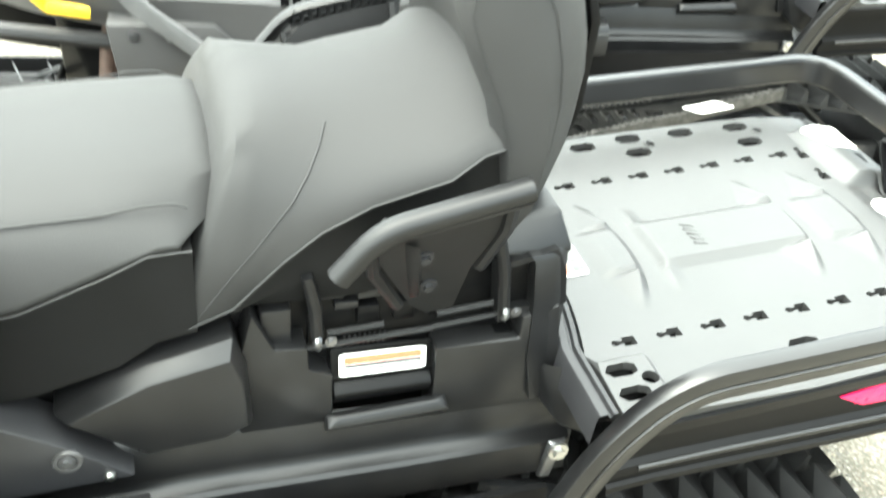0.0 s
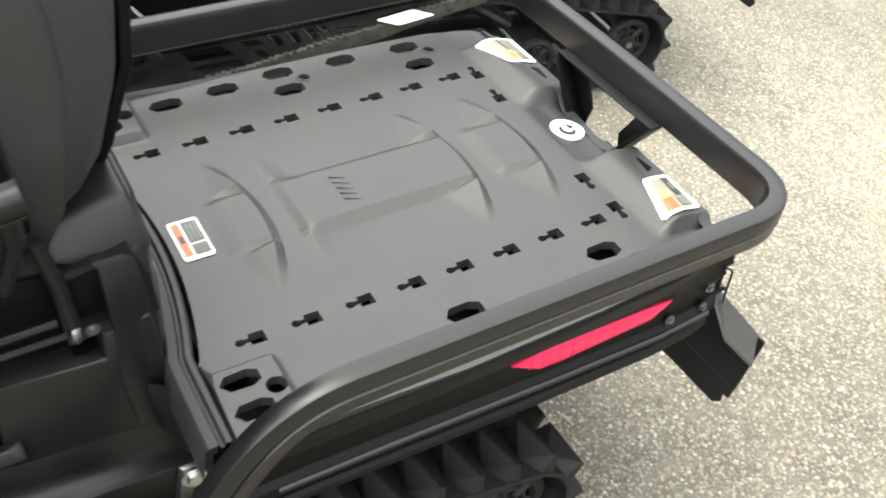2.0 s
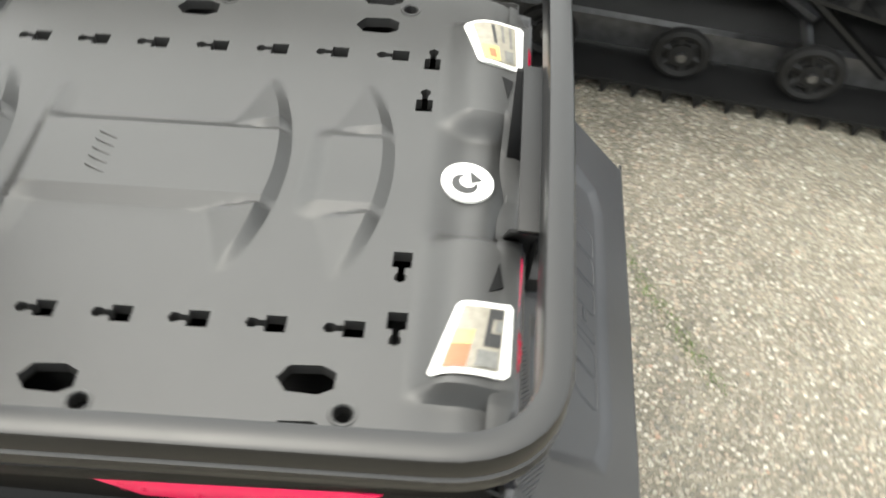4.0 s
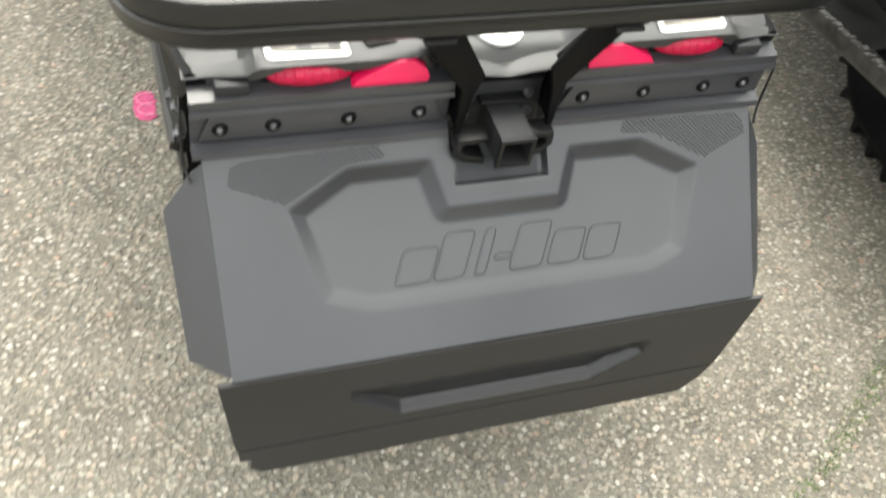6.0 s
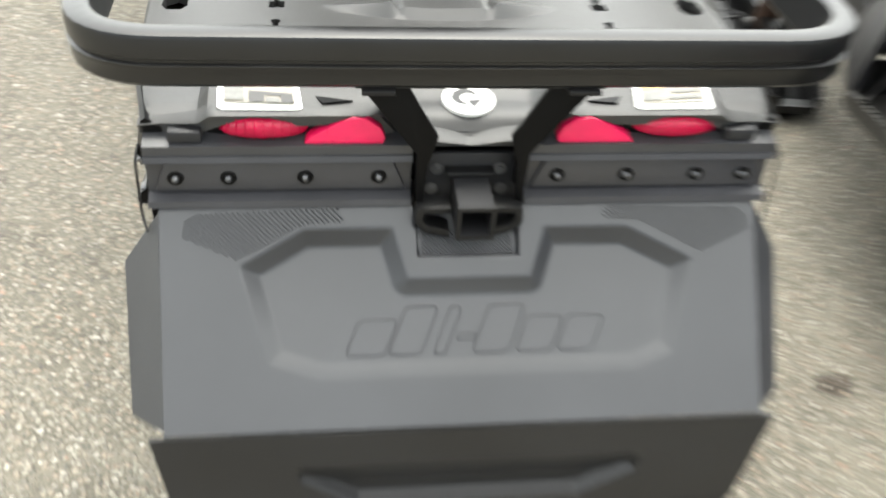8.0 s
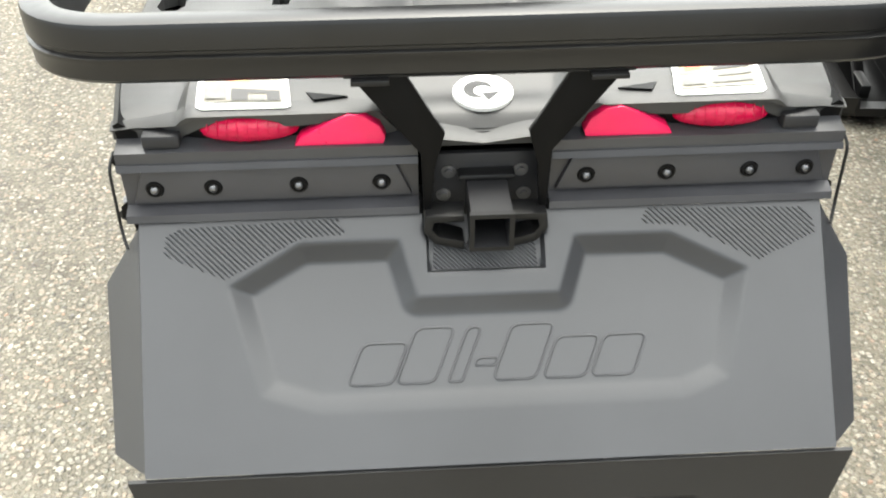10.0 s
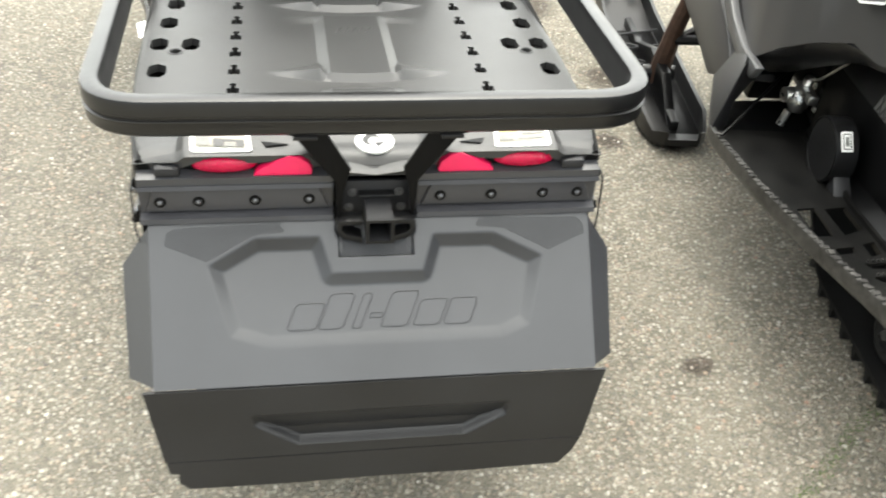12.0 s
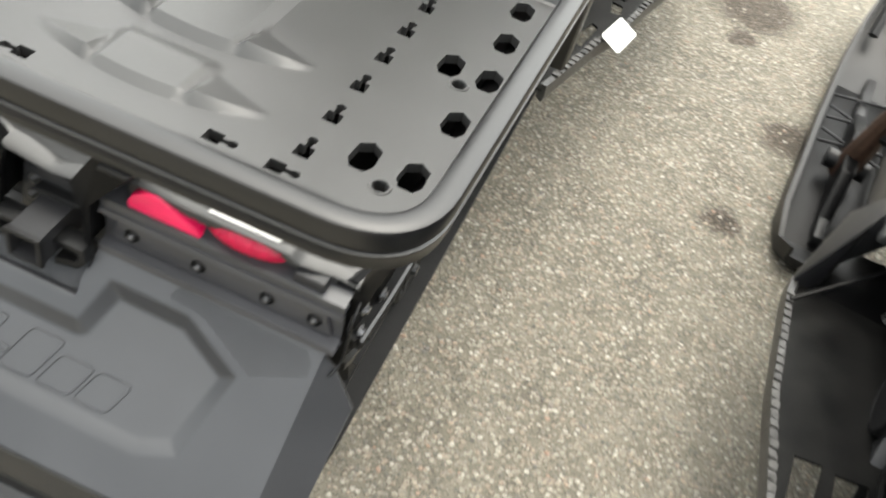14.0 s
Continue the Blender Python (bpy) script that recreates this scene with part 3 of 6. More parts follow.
def cargo_rail(root):
    """The bent rail round the deck, its section a tube on a flat web with a groove."""
    path = rounded([(-0.368, 0.085, 0.47), (-0.376, 0.020, 0.640), (-0.388, -0.060, 0.750), (-0.380, -0.772, 0.794), (0, -0.776, 0.795), (0.380, -0.772, 0.794),
                    (0.388, -0.060, 0.750), (0.376, 0.020, 0.640), (0.368, 0.085, 0.47)], 0.085, 9)
    sec = [(-0.0135, 0.012), (-0.0132, 0.0205), (-0.0116, 0.0242), (-0.0085, 0.0256), (0.0085, 0.0256), (0.0116, 0.0242), (0.0132, 0.0205), (0.0135, 0.002), (0.0110, 0.000), (0.0110, -0.003),
           (0.0142, -0.0045), (0.0142, -0.0075), (0.0128, -0.010), (0.0125, -0.024), (0.009, -0.028), (-0.009, -0.028), (-0.0125, -0.024)]
    mid = len(path) // 2

    def run(side):
        """Carries the section along from the rear middle without twist."""
        up, rings = Vector((0, 0, 1)), []
        for k in range(mid, len(path)) if side > 0 else range(mid, -1, -1):
            d = (path[min(k + 1, len(path) - 1)] - path[max(k - 1, 0)]).normalized()
            up = (up - d * up.dot(d)).normalized()
            out = up.cross(d)
            rings.append([path[k] - out * a + up * c for a, c in sec])
        return rings
    rings = run(-1)[::-1] + run(1)[1:]
    rail = part("cargo_rail", loft(rings), RAILCOAT, root, "black powder-coated cargo rail bent round the deck", sharp=30)
    # V-shaped bracket from the rail's middle down to the hitch
    for sx in (-1, 1):
        poly = [(sx * 0.124, 0.770), (sx * 0.074, 0.770), (sx * 0.070, 0.760), (sx * 0.037, 0.702), (sx * 0.046, 0.668), (sx * 0.050, 0.622), (sx * 0.057, 0.620), (sx * 0.059, 0.682)]
        part("bracket", prism(poly, "y", -0.772, -0.766, 0.001), BLACK, root)
        part("bracket_flange", prism([(sx * 0.122, 0.765), (sx * 0.058, 0.682), (sx * 0.056, 0.625), (sx * 0.052, 0.625), (sx * 0.054, 0.684), (sx * 0.117, 0.765)], "y", -0.766, -0.735, 0.0008), BLACK, root)
    part("bracket_top", box((-0.122, -0.785, 0.7655), (0.122, -0.742, 0.7695), 0.0012), COAT, root)
    for sx in (-1, 1):
        part("rail_foot", box((sx * 0.10 - 0.016, -0.79, 0.7605), (sx * 0.10 + 0.016, -0.765, 0.7655), 0.001), COAT, root)
    return rail


def side_skirt(root):
    sec = [(-0.345, 0.676), (-0.361, 0.687), (-0.366, 0.684), (-0.364, 0.664), (-0.346, 0.650), (-0.338, 0.640), (-0.336, 0.585), (-0.338, 0.575), (-0.346, 0.568), (-0.347, 0.556), (-0.338, 0.552),
           (-0.337, 0.530), (-0.343, 0.526), (-0.343, 0.516), (-0.325, 0.512), (-0.318, 0.53), (-0.318, 0.645)]

    def make():
        rings = []
        for y, drop, pinch in ((-0.02, -0.012, 0.0), (-0.1, -0.004, 0), (-0.2, 0.0, 0), (-0.45, 0.008, 0.005), (-0.64, 0.018, 0.016), (-0.715, 0.030, 0.030), (-0.738, 0.045, 0.034)):
            top = 0.660 - 0.0655 * y - 0.004 - 0.687
            rings.append([Vector((x + pinch * (1 if z > 0.655 else 0.12), y, z + (drop if z < 0.6 else top if z > 0.655 else drop * 0.3))) for x, z in sec])
        return loft(rings)
    left, right = both("side_skirt", make, BLACK, root, "black side skirt below the cargo rail")
    for sx, skirt in ((-1, left), (1, right)):
        poly = [(-0.379, 0.624), (-0.428, 0.599), (-0.465, 0.600), (-0.613, 0.619), (-0.645, 0.645), (-0.614, 0.646), (-0.44, 0.636)]
        part("side_reflector", prism(poly, "x", sx * 0.3375, sx * 0.3415, 0.0008), RED, root, "long pointed red side reflector")
        # narrow ribs of the reflector
        for i in range(9):
            y = -0.41 - 0.022 * i
            part("reflector_rib", prism([(y, 0.606 + i * 0.0022), (y - 0.0016, 0.606 + i * 0.0022), (y - 0.0116, 0.634 + i * 0.0008), (y - 0.010, 0.634 + i * 0.0008)], "x", sx * 0.3414, sx * 0.3419, 0), RED, root)
        for y, z in ((-0.716, 0.643), (-0.716, 0.605), (-0.655, 0.602)):
            bolt((sx * 0.339, y, z), (sx, 0, 0), 0.006, root)
        bead = [(sx * 0.3435, y, 0.561 + d) for y, d in ((-0.06, -0.008), (-0.2, 0.0), (-0.45, 0.008), (-0.64, 0.018), (-0.725, 0.034))]
        part("skirt_bead", tube(bead, 0.0062, 10), RAILCOAT, root, "glossy rolled bead along the skirt")
        # thin wire stay at the rear corner
        part("wire_stay", tube(rounded([(sx * 0.338, -0.735, 0.672), (sx * 0.340, -0.752, 0.665), (sx * 0.340, -0.758, 0.60), (sx * 0.334, -0.772, 0.588)], 0.012), 0.0016, 8), COAT, root)
    # tunnel under the deck
    part("tunnel", prism([(-0.317, 0.515), (-0.317, 0.60), (-0.29, 0.625), (0.29, 0.625), (0.317, 0.60), (0.317, 0.515), (0.307, 0.515), (0.307, 0.595), (0.285, 0.615), (-0.285, 0.615), (-0.307, 0.595), (-0.307, 0.515)],
                         "y", -0.735, -0.03, 0), BLACK, root, "black tunnel over the track")
    part("tunnel_front", prism([(-0.20, 0.42), (-0.20, 0.49), (-0.19, 0.50), (0.19, 0.50), (0.20, 0.49), (0.20, 0.42)], "y", -0.03, 1.25, 0), BAR, root)


def rear_fascia(root):
    """Moulded end of the deck with lamps, reflectors and the bolted flap bar."""
    xs = [-0.335 + 0.67 * i / 120 for i in range(121)]
    lip = ((0, 0.678), (0.036, 0.683), (0.062, 0.686), (0.078, 0.700), (0.088, 0.712), (0.099, 0.716), (0.123, 0.711), (0.154, 0.704), (0.180, 0.707), (0.203, 0.712), (0.233, 0.7135), (0.257, 0.712), (0.275, 0.705), (0.300, 0.700), (0.335, 0.696))
    rings = []
    for x in xs:
        ax = abs(x)
        low = float(np.interp(ax, [p[0] for p in lip], [p[1] for p in lip]))
        top = max(low + 0.004, float(deck_z(np.array(x), np.array(-0.738 if ax < 0.3 else -0.725))) + 0.001)
        edge = -0.752 if ax < 0.27 else -0.752 + 0.012 * min(1, (ax - 0.27) / 0.04)
        rings.append([Vector((x, -0.728, top)), Vector((x, edge + 0.006, top - 0.0005)), Vector((x, edge, top - 0.003)), Vector((x, edge + 0.0005, low)), Vector((x, edge + 0.006, low - 0.001)), Vector((x, -0.734, low - 0.001)), Vector((x, -0.7335, 0.684))])
    part("tail_panel", loft(rings, closed=False), DECK, root, "grey moulded tail panel over the lamps", sharp=40)
    part("lamp_ledge", loft([[Vector((x, y, z)) for x in (-0.331, -0.061)] for y, z in ((-0.730, 0.690), (-0.744, 0.686), (-0.7575, 0.683), (-0.758, 0.672), (-0.742, 0.670))], closed=False), LEDGE, root, "black ledge below the lamps")
    part("lamp_ledge", loft([[Vector((x, y, z)) for x in (0.061, 0.331)] for y, z in ((-0.730, 0.690), (-0.744, 0.686), (-0.7575, 0.683), (-0.758, 0.672), (-0.742, 0.670))], closed=False), LEDGE, root)
    for sx in (-1, 1):
        # oval tail lamp in its black surround
        b = bmesh.new()
        bmesh.ops.create_uvsphere(b, u_segments=28, v_segments=12, radius=1)
        for v in b.verts:
            v.co = Vector((0.003 + sx * 0.2140 + v.co.x * 0.045, -0.739 + v.co.y * 0.018, 0.6990 + v.co.z * 0.0145 - 0.003 * v.co.x * v.co.x))
        lamp = part("tail_lamp", b, LENS, root, "oval red tail lamp", sharp=60)
        for i in range(9):
            u = -0.8 + 0.2 * i
            k = math.sqrt(1 - u * u)
            ring = [(0.003 + sx * 0.2140 + u * 0.045, -0.739 - k * 0.0182 * math.cos(radians(a)), 0.6990 + k * 0.0145 * math.sin(radians(a))) for a in (-55, -25, 0, 25, 55)]
            part("lens_rib", tube(ring, 0.0008, 6), LENS, lamp)
        part("lamp_surround", prism([(sx * 0.272, 0.690), (sx * 0.264, 0.704), (sx * 0.235, 0.711), (sx * 0.19, 0.709), (sx * 0.155, 0.703), (sx * 0.15, 0.690), (sx * 0.18, 0.686), (sx * 0.25, 0.686)], "y", -0.7405, -0.7345, 0.0006), BLACK, root)
        poly = [(sx * 0.172, 0.6835), (sx * 0.166, 0.692), (sx * 0.138, 0.708), (sx * 0.122, 0.7145), (sx * 0.108, 0.7125), (sx * 0.094, 0.702), (sx * 0.089, 0.690), (sx * 0.091, 0.6835)]
        part("rear_reflector", prism(poly, "y", -0.7375, -0.7545, 0.0012, shrink=0.985), RED, root, "red rear reflector with a curved top")
        part("corner_cap", box((min(sx * 0.272, sx * 0.306), -0.7545, 0.6845), (max(sx * 0.272, sx * 0.306), -0.734, 0.6985), 0.003), BAR, root)
        part("vent", prism([(sx * 0.160, -0.722), (sx * 0.122, -0.731), (sx * 0.152, -0.736)], "z", 0.710, 0.7205, 0), BLACK, root)
        # clamp bar with four bolts
        lo, hi = min(sx * 0.061, sx * 0.331), max(sx * 0.061, sx * 0.331)
        bar = part("clamp_bar", loft([[Vector((x, y, z)) for x in (lo, hi)][::1] for y, z in ((-0.742, 0.672), (-0.760, 0.672), (-0.762, 0.666), (-0.7505, 0.664), (-0.7505, 0.624), (-0.764, 0.620), (-0.766, 0.613), (-0.742, 0.609))], closed=False), CLAMP, root, "dark grey clamp bar with four bolts")
        plate = [(sx * 0.067, 0.628), (sx * 0.081, 0.662), (sx * 0.311, 0.664), (sx * 0.323, 0.628)]
        part("bar_plate", prism(plate, "y", -0.7495, -0.7555, 0.0015), CLAMP, bar)
        for x in (0.302, 0.249, 0.171, 0.095):
            c = Vector((sx * x, -0.7555, 0.6435))
            part("washer", torus(c, (0, -1, 0), 0.0062, 0.0024, 20, 6), BLACK, bar)
            part("bolt", ball(c - Vector((0, 0.001, 0)), 0.0044, 1.0), DARKSTEEL, bar)


def tow_hitch(root):
    outer, inner, mid = 0.0188, 0.0158, 0.003
    rings = [[Vector((mid + sx * s, y, 0.6185 + sz * s)) for sx, sz in ((-1, -1), (1, -1), (1, 1), (-1, 1))] for s, y in ((outer, -0.735), (outer, -0.807), (inner, -0.8075), (inner, -0.745))]
    hitch = part("receiver_tube", loft(rings, cap=False), BAR, root, "square black receiver tube", sharp=20)
    part("receiver_lip", loft([[Vector((mid + sx * s, y, 0.6185 + sz * s)) for sx, sz in ((-1, -1), (1, -1), (1, 1), (-1, 1))] for s, y in ((outer + 0.0015, -0.802), (outer + 0.0015, -0.8076), (inner + 0.0002, -0.8078), (inner + 0.0002, -0.802))], cap=False), COAT, root, sharp=20)
    part("weld_bar", box((-0.024, -0.752, 0.6375), (0.030, -0.736, 0.6445), 0.003), COAT, root)
    part("receiver_back", box((-0.0125, -0.750, 0.603), (0.0185, -0.747, 0.634), 0), BLACK, root)
    part("hitch_plate", prism([(-0.044, 0.660), (0.050, 0.660), (0.058, 0.590), (-0.054, 0.590)], "y", -0.730, -0.738, 0.0015), BAR, root)
    for x, z in ((-0.032, 0.641), (0.036, 0.641), (-0.037, 0.615), (0.040, 0.614)):
        bolt((x, -0.738, z), (0, -1, 0), 0.0052, root)
    for sx in (-1, 1):
        part("side_ear", prism([(sx * 0.020, 0.622), (sx * 0.056, 0.622), (sx * 0.058, 0.604), (sx * 0.048, 0.590), (sx * 0.020, 0.582), (sx * 0.020, 0.592), (sx * 0.044, 0.598), (sx * 0.050, 0.606), (sx * 0.048, 0.614), (sx * 0.020, 0.615)], "y", -0.760, -0.784, 0.001), COAT, root)
    return hitch


TOP, FOLD = Vector((0, -0.762, 0.610)), Vector((0, -0.925, 0.443))
DOWN = (FOLD - TOP).normalized()
OUT = Vector((0, DOWN.z, -DOWN.y)) if DOWN.z < 0 else Vector((0, -DOWN.z, DOWN.y))
SLANT = (FOLD - TOP).length


def on_flap(u, v, h=0.0):
    """A point on the flap's upper face: u across, v down the slope, h proud of it."""
    return TOP + Vector((u, 0, 0)) + DOWN * v + OUT * h


def snow_flap(root):
    recess = [(-0.241, 0.062), (-0.174, 0.024), (-0.080, 0.024), (-0.065, 0.078), (0.066, 0.078), (0.084, 0.025), (0.176, 0.026), (0.248, 0.063), (0.223, 0.164), (0.180, 0.182), (-0.160, 0.182), (-0.213, 0.164)]
    notch = [(-0.058, -0.01), (-0.055, 0.056), (0.055, 0.056), (0.058, -0.01)]

    def lift(x, v):
        d = depth_in(recess, x, v)
        deep = 0.018 * (1 - 0.85 * np.clip((v - 0.03) / 0.15, 0, 1))
        h = -deep * np.clip(d / 0.018, 0, 1)
        h = h - 0.012 * step(0.0, 0.003, depth_in(notch, x, v))
        return h
    n, k = 230, 84
    b = bmesh.new()
    us, vs = np.linspace(-1, 1, n + 1), np.linspace(0, SLANT, k + 1)
    rows = []
    for v in vs:
        half = 0.322 - 0.004 * v / SLANT
        x = us * half
        h = lift(x, np.full_like(x, v))
        rows.append([b.verts.new(on_flap(float(p), float(v), float(q))) for p, q in zip(x, h)])
    for p, q in zip(rows, rows[1:]):
        for i in range(n):
            b.faces.new((p[i], p[i + 1], q[i + 1], q[i]))
    got = bmesh.ops.extrude_face_region(b, geom=list(b.faces))
    for v in [g for g in got["geom"] if isinstance(g, bmesh.types.BMVert)]:
        v.co -= OUT * 0.003
    flap = part("flap_upper", b, FLAP, root, "grey moulded upper flap with a recessed panel", sharp=50)

    chevron = [(-0.190, 0.388), (0.196, 0.388), (0.190, 0.360), (0.128, 0.322), (-0.120, 0.322), (-0.184, 0.366)]
    b = bmesh.new()
    zs = np.linspace(0.440, 0.302, 70)
    rows = []
    for z in zs:
        half = 0.334 - (0.440 - z) * 0.13
        x = us * half
        d = depth_in(chevron, x, np.full_like(x, z))
        h = 0.0155 * np.clip(d / 0.005, 0, 1) * np.clip((0.392 - z) / 0.045, 0, 1)
        rows.append([b.verts.new((float(p), -0.927 - 0.006 * (0.44 - z) / 0.14 + float(q), float(z))) for p, q in zip(x, h)])
    for p, q in zip(rows, rows[1:]):
        for i in range(n):
            b.faces.new((p[i], p[i + 1], q[i + 1], q[i]))
    got = bmesh.ops.extrude_face_region(b, geom=list(b.faces))
    for v in [g for g in got["geom"] if isinstance(g, bmesh.types.BMVert)]:
        v.co.y += 0.004
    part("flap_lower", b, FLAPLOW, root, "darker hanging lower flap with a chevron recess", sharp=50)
    ragged = [0.239, 0.241, 0.238, 0.242, 0.240]
    low = [(-0.314, 0.300), (0.314, 0.300), (0.306, 0.272), (0.286, 0.242)] + [(0.286 - 0.143 * (i + 1), r) for i, r in enumerate(ragged[:3])] + [(-0.286, 0.240), (-0.300, 0.256), (-0.298, 0.274), (-0.312, 0.277)]
    b = prism(low, "y", -0.9332, -0.929, 0)
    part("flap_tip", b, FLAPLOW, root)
    # side wings that bend forward
    for sx in (-1, 1):
        pts = [on_flap(sx * 0.322, 0.004), on_flap(sx * 0.322, 0.020), on_flap(sx * 0.318, SLANT - 0.004)]
        outer = [on_flap(sx * 0.332, 0.012, -0.018), on_flap(sx * 0.364, 0.050, -0.044), on_flap(sx * 0.357, SLANT - 0.020, -0.044)]
        b = bmesh.new()
        a, c = [b.verts.new(p) for p in pts], [b.verts.new(p) for p in outer]
        for i in range(2):
            b.faces.new((a[i], a[i + 1], c[i + 1], c[i]))
        got = bmesh.ops.extrude_face_region(b, geom=list(b.faces))
        for v in [g for g in got["geom"] if isinstance(g, bmesh.types.BMVert)]:
            v.co -= OUT * 0.004
        part("flap_wing", b, FLAP, root, sharp=20)
    # ribbed grip patches
    for sx in (-1, 1):
        off = 0.008
        poly = [(sx * 0.292 + off, 0.006), (sx * 0.146 + off, 0.002), (sx * 0.139 + off, 0.017), (sx * 0.182 + off, 0.020), (sx * 0.250 + off, 0.056), (sx * 0.308 + off, 0.031), (sx * 0.304 + off, 0.012)]
        if sx < 0:
            poly = poly[::-1]
        ribs(flap, poly, 0.0056, 1.0)
    ribs(flap, [(-0.048, 0.026), (0.048, 0.026), (0.050, 0.053), (-0.050, 0.053)], 0.0042, 1.0, -0.012)
    # the maker's mark, as plain slanted outlines moulded into the flap
    for x, w, v0, v1 in ((-0.108, 0.042, 0.120, 0.158), (-0.066, 0.036, 0.107, 0.158), (-0.029, 0.013, 0.108, 0.158), (-0.006, 0.020, 0.137, 0.144), (0.026, 0.040, 0.107, 0.158), (0.073, 0.040, 0.120, 0.158), (0.118, 0.040, 0.120, 0.158)):
        lean = 0.42
        loop = [(x - w / 2, v1), (x + w / 2, v1), (x + w / 2, v0), (x - w / 2, v0)]
        loop = [(u + lean * (0.146 - v), v) for u, v in loop]
        loop = rounded([(*p, 0) for p in [((loop[0][0] + loop[1][0]) / 2, loop[0][1])] + loop[1:] + [loop[0], ((loop[0][0] + loop[1][0]) / 2, loop[0][1])]], 0.008, 4)
        pts = [on_flap(p.x, p.y, float(lift(np.array([p.x]), np.array([p.y]))[0]) + 0.0003) for p in loop]
        part("moulded_mark", tube(pts, 0.0012, 6), FLAP, flap)
    return flap


def ribs(parent, poly, pitch, slope, base=0.0):
    """Fine slanted ribs inside a patch of the flap, joined."""
    bm = bmesh.new()
    lo, hi = min(p[0] for p in poly) - 0.06, max(p[0] for p in poly) + 0.06
    u = lo
    while u < hi:
        ts = np.linspace(0, 0.07, 90)
        ok = inside(poly, u + slope * ts, ts)
        if ok.any():
            t0, t1 = ts[ok].min(), ts[ok].max()
            if t1 - t0 > 0.002:
                p, q = on_flap(u + slope * t0, t0, base), on_flap(u + slope * t1, t1, base)
                s = Vector((0.0013, 0, 0))
                vs = [bm.verts.new(v) for v in (p - s, p + s, q + s, q - s, p + OUT * 0.0011, q + OUT * 0.0011)]
                bm.faces.new((vs[0], vs[4], vs[5], vs[3]))
                bm.faces.new((vs[1], vs[2], vs[5], vs[4]))
        u += pitch
    return tagged(part("grip_ribs", bm, FLAP, parent, smooth=False), kind="stuff")


def track_path():
    """The belt's loop, as points (y, z)."""
    pts = []
    for cy, cz, r in ((-0.505, 0.151, 0.115), (0.0, 0.275, 0.075), (0.95, 0.197, 0.161), (1.16, 0.33, 0.12)):
        pts += [(cy + r * math.cos(2 * math.pi * i / 64), cz + r * math.sin(2 * math.pi * i / 64)) for i in range(64)]
    pts = sorted(set(pts))

    def half(ps):
        out = []
        for p in ps:
            while len(out) > 1 and (out[-1][0] - out[-2][0]) * (p[1] - out[-2][1]) - (out[-1][1] - out[-2][1]) * (p[0] - out[-2][0]) <= 0:
                out.pop()
            out.append(p)
        return out[:-1]
    return half(pts) + half(pts[::-1])


